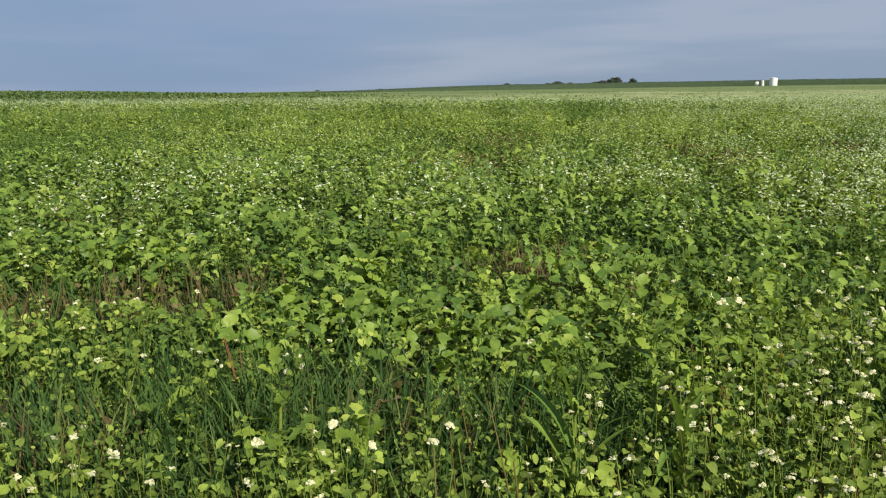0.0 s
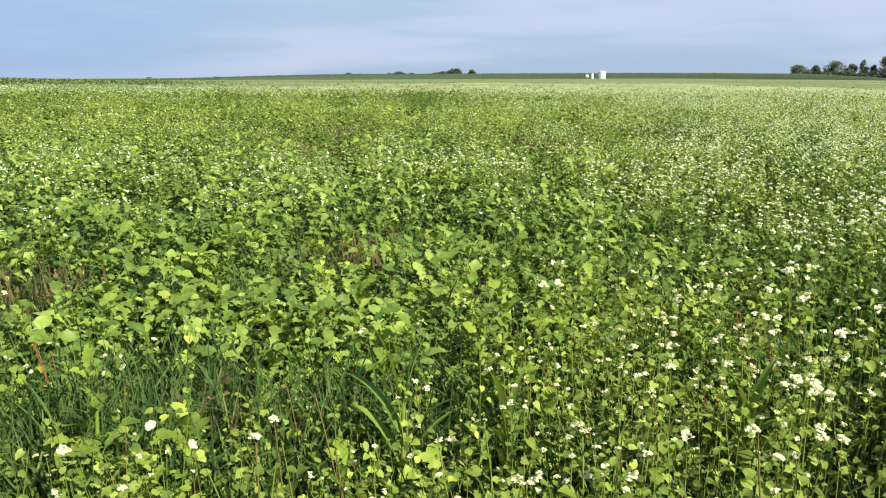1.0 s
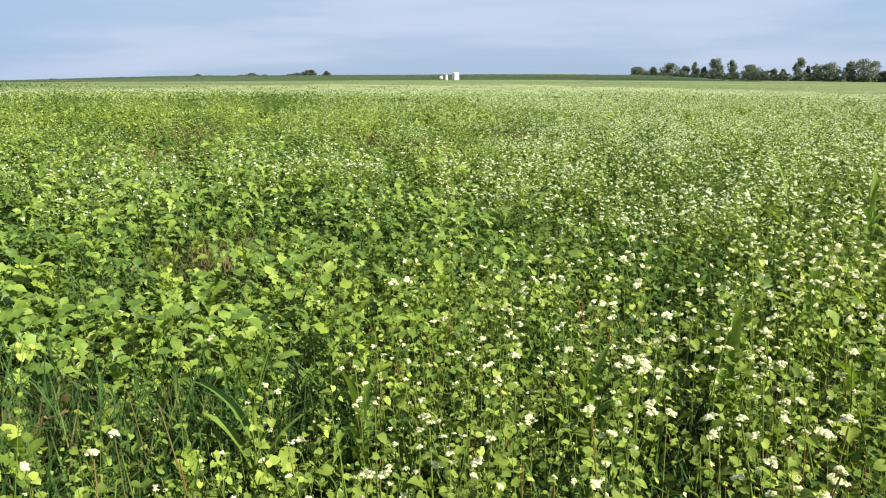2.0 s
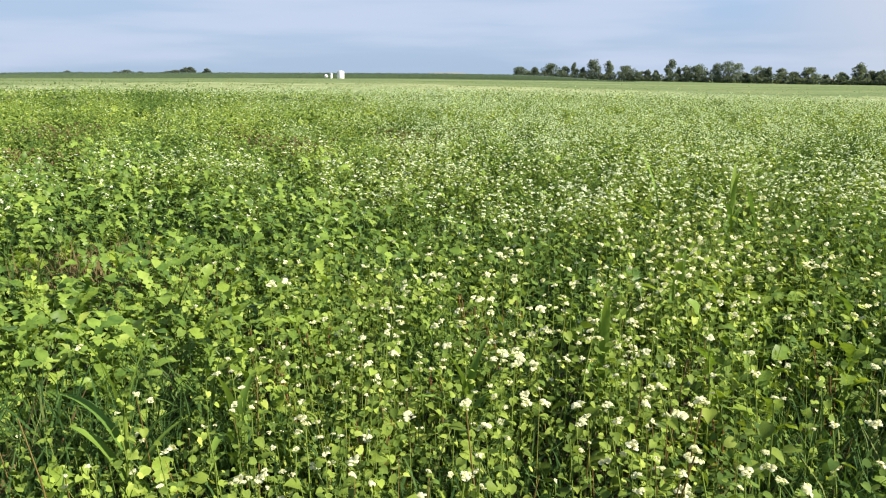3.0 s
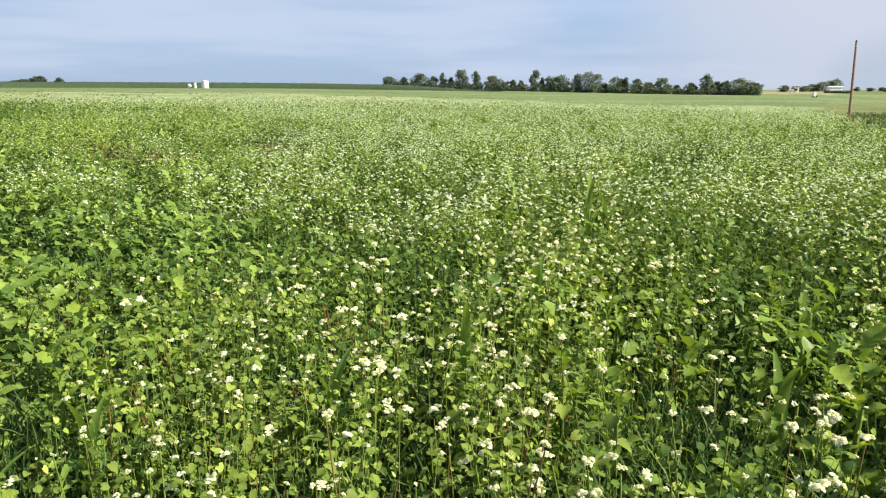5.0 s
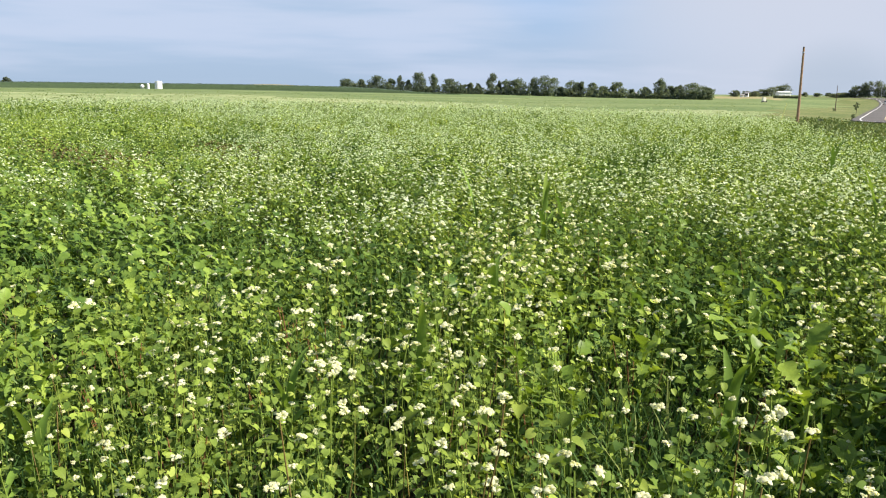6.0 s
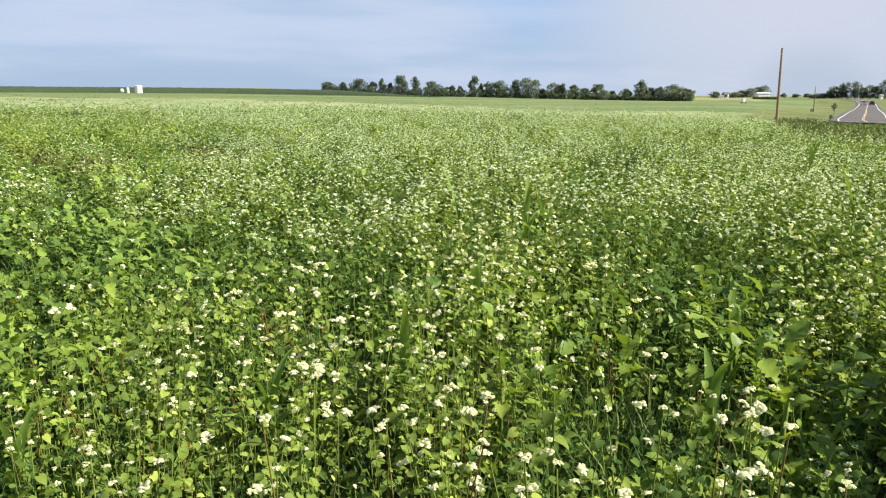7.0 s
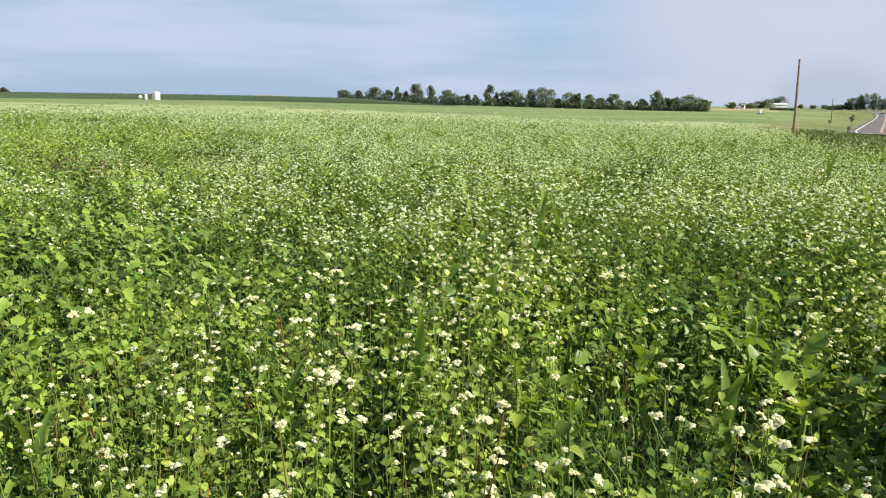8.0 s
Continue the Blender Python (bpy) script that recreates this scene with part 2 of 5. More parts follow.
def mesh_of(name, verts, faces, mat=None, smooth=False):
    """A mesh from an array of corners and an array of equal-sized faces (triangles or quads)."""
    verts, faces = np.asarray(verts, np.float32), np.asarray(faces, np.int32)
    me = bpy.data.meshes.new(name)
    k = faces.shape[1]
    me.vertices.add(len(verts))
    me.vertices.foreach_set("co", verts.ravel())
    me.loops.add(faces.size)
    me.loops.foreach_set("vertex_index", faces.ravel())
    me.polygons.add(len(faces))
    me.polygons.foreach_set("loop_start", np.arange(0, faces.size, k, dtype=np.int32))
    me.polygons.foreach_set("loop_total", np.full(len(faces), k, np.int32))
    if smooth:
        me.polygons.foreach_set("use_smooth", np.ones(len(faces), bool))
    me.update(calc_edges=True)
    if mat is not None:
        me.materials.append(mat)
    return me


def turned(yaw, pitch, roll):
    """Rotation matrices, one for each triple: roll about y, then pitch about x, then yaw about z."""
    cy, sy, cp, sp, cr, sr = np.cos(yaw), np.sin(yaw), np.cos(pitch), np.sin(pitch), np.cos(roll), np.sin(roll)
    o, i = np.zeros_like(cy), np.ones_like(cy)
    rz = np.stack([np.stack([cy, -sy, o], 1), np.stack([sy, cy, o], 1), np.stack([o, o, i], 1)], 1)
    rx = np.stack([np.stack([i, o, o], 1), np.stack([o, cp, -sp], 1), np.stack([o, sp, cp], 1)], 1)
    ry = np.stack([np.stack([cr, o, sr], 1), np.stack([o, i, o], 1), np.stack([-sr, o, cr], 1)], 1)
    return rz @ rx @ ry


class Heap:
    """Gathers many small shapes into one mesh."""

    def __init__(self):
        self.v, self.f, self.n = [], [], 0

    def add(self, shape, turn, size, place):
        v, f = shape
        size = np.asarray(size, float)
        size = size[:, None, None] if size.ndim == 1 else size[:, None, :]
        w = np.einsum("nij,nkj->nki", turn, v[None] * size) + place[:, None]
        k = len(place)
        self.v.append(w.reshape(-1, 3))
        self.f.append((f[None] + (np.arange(k) * len(v))[:, None, None] + self.n).reshape(-1, 3))
        self.n += k * len(v)

    def mesh(self, name, mat, smooth=False):
        return mesh_of(name, np.concatenate(self.v), np.concatenate(self.f), mat, smooth)


def box(bm, lo, hi, bevel=0.0):
    c = [(p + q) / 2 for p, q in zip(lo, hi)]
    s = [q - p for p, q in zip(lo, hi)]
    made = bmesh.ops.create_cube(bm, size=1.0, matrix=Matrix.Translation(c) @ Matrix.Diagonal((*s, 1)))
    if bevel:
        edges = {e for v in made["verts"] for e in v.link_edges}
        bmesh.ops.bevel(bm, geom=list(edges), offset=bevel, segments=2, affect="EDGES")
    return bm


def rod(bm, a, b, r1, r2, sides=8):
    a, b = Vector(a), Vector(b)
    m = Matrix.Translation((a + b) / 2) @ (b - a).to_track_quat("Z", "Y").to_matrix().to_4x4()
    bmesh.ops.create_cone(bm, cap_ends=True, segments=sides, radius1=r1, radius2=r2, depth=(b - a).length, matrix=m)
    return bm


# ================= the lie of the land =================
def smooth(a, b, v):
    s = np.clip((np.asarray(v, float) - a) / (b - a), 0, 1)
    return s * s * (3 - 2 * s)


def land(x, y):
    """Height of the ground: a field that falls to the right, and a low rise far off."""
    x, y = np.asarray(x, float), np.asarray(y, float)
    r = np.hypot(x, y)
    off = smooth(130, 330, r)
    p = np.maximum(x, 0)
    right = -2.75 * ((1 - off) * np.tanh((p / 78) ** 1.75) + off * np.tanh((p / 150) ** 2))
    left = 1.15 * np.tanh(np.maximum(-x, 0) / 62) * (1 - 0.85 * smooth(150, 330, r))
    rise = 1.35 * smooth(85, 330, r) + 0.8 * smooth(350, 430, r) + 1.0 * smooth(430, 700, r)
    side = smooth(39, 45.5, np.degrees(np.arctan2(x, y)))
    rise = rise * (1 - 0.3 * smooth(140, 230, x)) * (1 - 0.9 * side * (1 - smooth(430, 540, r)))
    dip = -0.9 * side * smooth(140, 330, r) * (1 - smooth(450, 560, r))
    rise = rise + 3.0 * np.exp(-((np.degrees(np.arctan2(x, y)) - 7.6) / 4.0) ** 2) * smooth(440, 640, r)
    wave = 0.03 * np.sin(x * 0.9 + 1.0) * np.sin(y * 0.7) * smooth(2, 5, r)
    return right + left + rise + dip + wave - 14 * smooth(900, 3800, r)


def patchy(x, y, scale, seed):
    """Uneven patches between -1 and 1, about that many metres across."""
    total = 0.0
    for octave, weight in ((1.0, 0.7), (2.3, 0.45)):
        u, v = np.asarray(x, float) / scale * octave + seed * 7.3, np.asarray(y, float) / scale * octave - seed * 3.1
        i, j = np.floor(u), np.floor(v)
        p, q = u - i, v - j
        p, q = p * p * (3 - 2 * p), q * q * (3 - 2 * q)

        def corner(a, c):
            s = np.sin((i + a) * 127.1 + (j + c) * 311.7 + seed * 74.7) * 43758.5453
            return 2 * (s - np.floor(s)) - 1

        total = total + weight * ((corner(0, 0) * (1 - p) + corner(1, 0) * p) * (1 - q) + (corner(0, 1) * (1 - p) + corner(1, 1) * p) * q)
    return total


def at_turn(turn, r):
    a = radians(turn)
    return r * math.sin(a), r * math.cos(a)


def field_edge(turn):
    """How far the flowering field reaches, by the direction in degrees."""
    return 66 + 5 * np.sin(np.radians(turn) * 3.1 + 0.6) - 38 * smooth(39.2, 44.8, turn) + 10 * smooth(-30, -55, turn)


# the road's middle line: it comes from behind on the right, bends and runs off into the distance
road_line = [Vector((p, q)) for p, q in ((230, -34), (160, 22), (124, 50), (106, 66), (98, 77), (96, 86), (102, 94.7), (140, 129.8), (193, 178.8), (250, 231.5), (318, 294.3), (350, 325), (376, 354), (395, 390), (405, 440))]


def spline(points, steps=14):
    out = []
    for i in range(len(points) - 1):
        p0, p1, p2 = points[max(i - 1, 0)], points[i], points[i + 1]
        p3 = points[min(i + 2, len(points) - 1)]
        for k in range(steps):
            t = k / steps
            out.append(0.5 * (2 * p1 + (p2 - p0) * t + (2 * p0 - 5 * p1 + 4 * p2 - p3) * t * t + (3 * p1 - p0 - 3 * p2 + p3) * t ** 3))
    return out + [points[-1]]


road_path = spline(road_line)
road_xy = np.array([tuple(p) for p in road_path])

# ---- ground: one sheet of rings out to the horizon
rings = np.concatenate([np.linspace(0.0, 12, 25), np.linspace(13, 90, 78), np.geomspace(92, 420, 90), np.geomspace(424, 700, 60), np.geomspace(720, 4200, 30)])
turns = np.concatenate([np.arange(-180, -60, 6.0), np.arange(-60, 36, 0.75), np.arange(36, 50, 0.2), np.arange(50, 60, 1.0), np.arange(60, 180, 6.0)])
R, A = np.meshgrid(rings, np.radians(turns), indexing="ij")
GX, GY = R * np.sin(A), R * np.cos(A)
gv = np.stack([GX, GY, land(GX, GY)], -1).reshape(-1, 3)
nr, na = R.shape
i, j = np.meshgrid(np.arange(nr - 1), np.arange(na), indexing="ij")
gf = np.stack([i * na + j, i * na + (j + 1) % na, (i + 1) * na + (j + 1) % na, (i + 1) * na + j], -1).reshape(-1, 4)[:, ::-1]
ground_mesh = mesh_of("ground", gv, gf, None, True)
for m in (SOIL, CROP, VERGE, STUBBLE, WEEDY, PALE, BEANS):
    ground_mesh.materials.append(m)
mid = gv[gf].mean(1)
fr, fa = np.hypot(mid[:, 0], mid[:, 1]), np.degrees(np.arctan2(mid[:, 0], mid[:, 1]))
near_road = np.min(np.hypot(mid[:, None, 0] - road_xy[None, ::3, 0], mid[:, None, 1] - road_xy[None, ::3, 1]), axis=1)
zone = np.where(fr < field_edge(fa), 0, 1)
zone[(zone == 1) & (fr < 106 + 68 * smooth(-24, -7, fa) + 13 * patchy(fa, fr * 0.2, 4, 6)) & (fa > -58) & (fa < 42)] = 5
zone[(zone == 1) & (fr > 322 - 40 * smooth(2, 9, fa) + 95 * smooth(11, 20, fa) + 8 * patchy(fa, fr * 0.02, 6, 2)) & (fr < 425) & (fa > -45) & (fa < 20.5 + 1.2 * patchy(fr, fa, 30, 2))] = 6
zone[(zone == 0) & (fr > 7.5 + 2 * patchy(mid[:, 0], mid[:, 1], 1.5, 5))] = 4
zone[((zone == 0) | (zone == 4)) & ((np.abs(fa) > 88) | (fr < 0.9))] = 2
zone[((zone == 1) | (zone == 5)) & ((near_road < 19 + 9 * patchy(mid[:, 0], mid[:, 1], 22, 4)) | ((fr < 95) & (fa > 38)))] = 2
zone[(fr > 432) & (fr < 760) & (fa > 3 + 2 * patchy(fr, fa, 40, 8)) & (fa < 12.6)] = 3
zone[(fa > 36.9 + 0.4 * patchy(fr, fa * 8, 30, 8)) & (fa < 40.9 + 1.0 * patchy(fr, fa * 8, 25, 9)) & (fr > 425 + 30 * patchy(fa * 9, fr * 0.02, 5, 3)) & (fr < 580)] = 3
ground_mesh.polygons.foreach_set("material_index", zone.astype(np.int32))
tagged(new("ground", ground_mesh), "brown soil, pale green short crop and mown verge on gently sloping farmland", "ground", kind="structure")


# ---- road with its painted lines
def strip(name, path, left, right, lift, mat, parent=None, label=""):
    v, f = [], []
    for k, p in enumerate(path):
        d = (path[min(k + 1, len(path) - 1)] - path[max(k - 1, 0)]).normalized()
        n = Vector((d.y, -d.x))
        for s in (left, right):
            q = p + n * s
            v.append((q.x, q.y, float(land(q.x, q.y)) + lift))
    for k in range(len(path) - 1):
        f.append((2 * k, 2 * k + 1, 2 * k + 3, 2 * k + 2))
    me = mesh_of(name, v, np.array(f)[:, ::-1], mat, True)
    ob = part(name, me, mat, parent, label)
    return ob


road = strip("road", road_path, -4.6, 4.6, 0.22, ASPHALT)
tagged(road, "grey asphalt two-lane country road bending past the field", "road", kind="structure")
strip("edge_line", road_path, -3.58, -3.40, 0.25, ROAD_WHITE, road, "white painted edge line")
strip("edge_line", road_path, 3.40, 3.58, 0.25, ROAD_WHITE, road, "white painted edge line")
strip("centre_line", road_path, -0.17, -0.05, 0.25, ROAD_YELLOW, road, "yellow painted centre line")
strip("centre_line", road_path, 0.05, 0.17, 0.25, ROAD_YELLOW, road, "yellow painted centre line")

# ================= shapes of leaves and flowers =================
rng = np.random.default_rng(7)


def tris(*faces):
    return np.array(faces)


# heart-shaped leaf, tip along +y, folded along its rib and drooping at the tip
HEART = (np.array([(0, 0, 0), (-0.28, -0.12, 0.08), (-0.45, 0.18, 0.13), (-0.36, 0.58, 0.07), (0, 0.92, -0.16), (0.36, 0.58, 0.07), (0.45, 0.18, 0.13), (0.28, -0.12, 0.08), (0, 0.45, 0.0)], float),
         tris((0, 8, 1), (1, 8, 2), (2, 8, 3), (3, 8, 4), (4, 8, 5), (5, 8, 6), (6, 8, 7), (7, 8, 0)))
DIAMOND = (np.array([(0, -0.1, 0), (-0.40, 0.12, 0.12), (-0.34, 0.60, 0.06), (0, 0.88, -0.10), (0.34, 0.60, 0.06), (0.40, 0.12, 0.12)], float),
           tris((0, 3, 2), (0, 2, 1), (0, 4, 3), (0, 5, 4)))
FLAKE = (np.array([(0, -0.3, 0), (-0.45, 0.2, 0.12), (0, 0.9, 0), (0.45, 0.2, 0.12)], float), tris((0, 2, 1), (0, 3, 2)))
CAP = (np.array([(1, 0, 0), (0.31, 0.95, 0), (-0.81, 0.59, 0), (-0.81, -0.59, 0), (0.31, -0.95, 0), (0, 0, 0.35)], float), tris((0, 1, 5), (1, 2, 5), (2, 3, 5), (3, 4, 5), (4, 0, 5)))
PYRAMID = (np.array([(1, 0, -0.1), (-0.5, 0.87, -0.1), (-0.5, -0.87, -0.1), (0, 0, 0.62)], float), tris((0, 1, 3), (1, 2, 3), (2, 0, 3)))


FLECK = (np.array([(-0.9, -0.45, -0.3), (0.9, -0.45, -0.2), (0.7, 0.5, 0.75), (-0.7, 0.5, 0.65)], float), tris((0, 1, 2), (0, 2, 3)))


LYRATE = ((0.0, 0.015), (0.12, 0.02), (0.18, 0.09), (0.25, 0.05), (0.31, 0.14), (0.38, 0.085), (0.45, 0.18), (0.52, 0.12), (0.59, 0.22), (0.66, 0.17), (0.76, 0.21), (0.88, 0.17), (1.0, 0.04))
LYRATE_LOW = ((0.0, 0.02), (0.15, 0.03), (0.25, 0.13), (0.34, 0.05), (0.45, 0.18), (0.54, 0.08), (0.68, 0.21), (0.85, 0.18), (1.0, 0.05))


def lobed_leaf(outline, seed=0):
    """A long ruffled leaf with side lobes and a large end lobe, rising from its stalk and arching over; length 1 along +y."""
    g = np.random.default_rng(seed)
    v, f = [], []
    sway = g.uniform(-0.10, 0.10)
    for s, w in outline:
        z = 0.62 * s - 0.62 * s * s
        x = sway * math.sin(3.0 * s)
        for side in (-1, 1):
            u = w * g.uniform(0.80, 1.2)
            v.append((x + side * u, s * 0.94 + (0.03 + g.uniform(-0.02, 0.02)) * (s > 0.2), z + 0.22 * u + g.uniform(-0.05, 0.05) * (s > 0.2)))
            if side < 0:
                v.append((x, s * 0.94, z))
    for k in range(len(outline) - 1):
        p = 3 * k
        f += [(p, p + 1, p + 4), (p, p + 4, p + 3), (p + 1, p + 2, p + 5), (p + 1, p + 5, p + 4)]
    return np.array(v, float), np.array(f)


def blade_shape(steps=4, width=0.03, arch=0.5, lean=0.25):
    """A grass blade of height 1 that leans and arches towards +y."""
    v, f = [], []
    for k in range(steps):
        s = k / steps
        w = width * (1 - 0.75 * s ** 2) / 2
        v += [(-w, lean * s + arch * s ** 3, s - 0.35 * arch * s ** 3), (w, lean * s + arch * s ** 3, s - 0.35 * arch * s ** 3)]
    v.append((0, lean + arch, 1 - 0.35 * arch))
    for k in range(steps - 1):
        p = 2 * k
        f += [(p, p + 1, p + 3), (p, p + 3, p + 2)]
    f.append((2 * steps - 2, 2 * steps - 1, 2 * steps))
    return np.array(v, float), np.array(f)


STALK = (np.array([(1, 0, 0), (-0.5, 0.87, 0), (-0.5, -0.87, 0), (0.5, 0, 1), (-0.25, 0.43, 1), (-0.25, -0.43, 1)], float),
         tris((0, 1, 4), (0, 4, 3), (1, 2, 5), (1, 5, 4), (2, 0, 3), (2, 3, 5)))


def cluster_shape(count, seed, floret=(0.13, 0.20), tufts=3):
    """A flat-topped head of small domed florets in a few tufts, 1 across."""
    g = np.random.default_rng(seed)
    h = Heap()
    a = g.uniform(0, 6.28) + np.arange(tufts) * 6.28 / tufts
    far = g.uniform(0.10, 0.28, tufts)
    which = np.arange(count) % tufts
    b, r = g.uniform(0, 6.28, count), 0.26 * np.sqrt(g.uniform(0, 1, count))
    place = np.stack([far[which] * np.cos(a[which]) + r * np.cos(b), far[which] * np.sin(a[which]) + r * np.sin(b), 0.20 * (1 - (r / 0.26) ** 2) + g.uniform(-0.12, 0.12, tufts)[which]], 1)
    size = g.uniform(*floret, count)
    h.add(CAP, turned(g.uniform(0, 6.28, count), g.normal(0, 0.45, count), g.normal(0, 0.45, count)), np.stack([size, size, size * 1.9], 1), place)
    return np.concatenate(h.v), np.concatenate(h.f)


# ================= how the plants are spread over the field =================
def bump_at(x, y, px, py, rx, ry):
    return np.exp(-((x - px) / rx) ** 2 - ((y - py) / ry) ** 2)


def broad_share(x, y):
    """Where the broad-leaved radish takes over from the flowering buckwheat, 0 to 1."""
    s = 1.0 * bump_at(x, y, -2.6, 6.2, 2.4, 2.2) + 0.65 * bump_at(x, y, -5.3, 5.6, 2.2, 2.2) + 0.5 * bump_at(x, y, -1.6, 8.6, 2.0, 1.8) + 0.35 * bump_at(x, y, -4.5, 9.2, 2.0, 1.6) + 0.6 * bump_at(x, y, -0.3, 6.5, 0.9, 0.7)
    s += 0.9 * bump_at(x, y, -1.6, 4.1, 1.0, 0.5) + 0.5 * bump_at(x, y, 2.5, 2.25, 0.5, 0.5) + 0.35 * bump_at(x, y, -1.6, 2.6, 0.9, 0.5) + 0.38 * bump_at(x, y, -5.5, 12, 4, 3) + 0.15 * bump_at(x, y, -9.5, 10, 3, 3)
    s += 0.22 * smooth(0.2, 1.5, x) * smooth(5.5, 3.5, np.hypot(x, y))
    return np.clip(s + 0.28 * patchy(x, y, 0.7, 3.0), 0.05, 0.92)


def grass_share(x, y):
    s = 0.45 * bump_at(x, y, -2.5, 2.45, 0.8, 0.5) + 0.7 * bump_at(x, y, -1.75, 2.7, 0.8, 0.45) + 0.9 * bump_at(x, y, -0.85, 3.25, 0.5, 0.35) + 0.8 * bump_at(x, y, 1.85, 2.75, 0.25, 0.5) + 0.7 * bump_at(x, y, 2.2, 1.8, 0.7, 0.6)
    s += 0.6 * bump_at(x, y, 0.5, 4.2, 0.6, 0.5) + 0.5 * bump_at(x, y, -2.6, 3.2, 0.6, 0.4) + 0.5 * bump_at(x, y, 0.3, 2.5, 0.3, 0.4)
    return np.clip((s + 0.20 + 0.32 * patchy(x, y, 0.4, 1.0)) * (1 - 0.75 * broad_share(x, y)), 0.03, 1)


def flower_share(x, y):
    r = np.hypot(x, y)
    far_off = smooth(8, 14, r)
    s = 0.30 + (0.75 - 0.22 * smooth(3.6, 2.4, r)) * smooth(-0.4, 1.0, x) * (1 - 0.55 * far_off) + (0.58 + 0.14 * smooth(0, 2.5, x)) * smooth(6, 9, r) * (1 - 0.75 * far_off) + 0.42 * patchy(x, y, 1.3, 5.0)
    s += far_off * (-0.24 + 0.34 * smooth(-8, 6, x) + 0.34 * patchy(x, y, 3.6, 7.0)) + 0.6 * smooth(44, 58, r)
    s *= 1 - 0.6 * smooth(40, 46, np.degrees(np.arctan2(x, y))) * smooth(15, 25, r)
    s += 0.12 * smooth(6.8, 8.5, r) * smooth(15, 11, r) * smooth(1, -1.5, x)
    s += 0.5 * bump_at(x, y, 11.5, 16.0, 3.5, 2.5) + 0.5 * bump_at(x, y, 1.6, 5.0, 0.9, 1.2) + 0.35 * bump_at(x, y, 2.5, 3.0, 0.3, 0.5)
    s *= 1 - 0.85 * np.clip(bump_at(x, y, -2.6, 5.4, 2.6, 1.4) + 0.85 * bump_at(x, y, -2.3, 2.3, 1.1, 0.7), 0, 1)
    s *= 1 - 0.5 * smooth(-0.3, -1.2, x) * smooth(3.8, 3.0, r)
    s += 0.40 * bump_at(x, y, -6.6, 7.9, 2.2, 1.8)
    s -= 0.25 * smooth(-3, -7, x) * smooth(9, 13, r) * smooth(45, 30, r)
    return np.clip(s, 0.05, 1.15)


# thin spots where soil and dry stalks show: place, half-widths, strength
THIN = ((-1.90, 6.0, 0.5, 0.6, 1.0), (-1.65, 6.5, 0.3, 0.3, 0.7), (-4.65, 3.85, 0.5, 0.45, 0.9), (-4.1, 4.25, 0.5, 0.5, 0.9), (-3.55, 4.6, 0.5, 0.5, 0.9), (-0.95, 5.5, 0.4, 0.35, 0.7),
        (-3.94, 10.6, 0.35, 0.3, 0.7), (-7.35, 6.57, 0.5, 0.4, 0.8), (-6.3, 6.5, 0.3, 0.3, 0.7), (-4.2, 11.3, 0.45, 0.4, 0.7), (-1.45, 3.0, 0.45, 0.35, 0.8), (-2.7, 2.4, 0.4, 0.25, 0.6), (0.12, 5.1, 0.25, 0.2, 0.4))
# spots of withered, reddish-brown crop
WITHERED = ((1.28, 14.9, 0.75, 0.5), (-0.59, 13.4, 0.45, 0.35), (-4.66, 12.5, 0.8, 0.4), (-5.45, 16.6, 0.8, 0.5), (-1.7, 15.0, 0.5, 0.3))
# clumps of darker, lower weeds; some put deep shade between plants into leaf colour
DARK_SPOTS = ((0.55, 10.6, 0.6, 0.5), (2.7, 9.35, 0.5, 0.5), (6.82, 11.6, 0.5, 0.7), (5.6, 8.9, 0.45, 0.8), (13.1, 17.2, 1.3, 1.0), (-0.88, 8.9, 0.4, 0.5), (1.21, 5.73, 0.4, 0.3), (2.62, 3.4, 0.35, 0.3), (3.43, 3.7, 0.5, 0.35),
              (-0.55, 18.5, 0.8, 0.6), (-2.63, 16.9, 0.9, 0.7), (-15.0, 13.9, 0.6, 1.5), (-3.73, 9.2, 0.5, 0.4), (-1.04, 10.8, 0.6, 0.5), (0.12, 5.1, 0.5, 0.3), (-0.94, 6.7, 0.4, 0.4), (9.5, 14.0, 0.8, 0.8), (-8.5, 11.0, 0.9, 0.7), (-11.0, 20.0, 1.5, 1.2), (4.0, 21.0, 1.2, 1.0))


def bare(x, y):
    """Thin spots where soil and dry stalks show."""
    return np.clip(sum(k * bump_at(x, y, px, py, rx, ry) for px, py, rx, ry, k in THIN) + 0.5 * sum(bump_at(x, y, *q) for q in WITHERED), 0, 1)


def dark_spots(x, y):
    return np.clip(sum(bump_at(x, y, *q) for q in DARK_SPOTS), 0, 1)


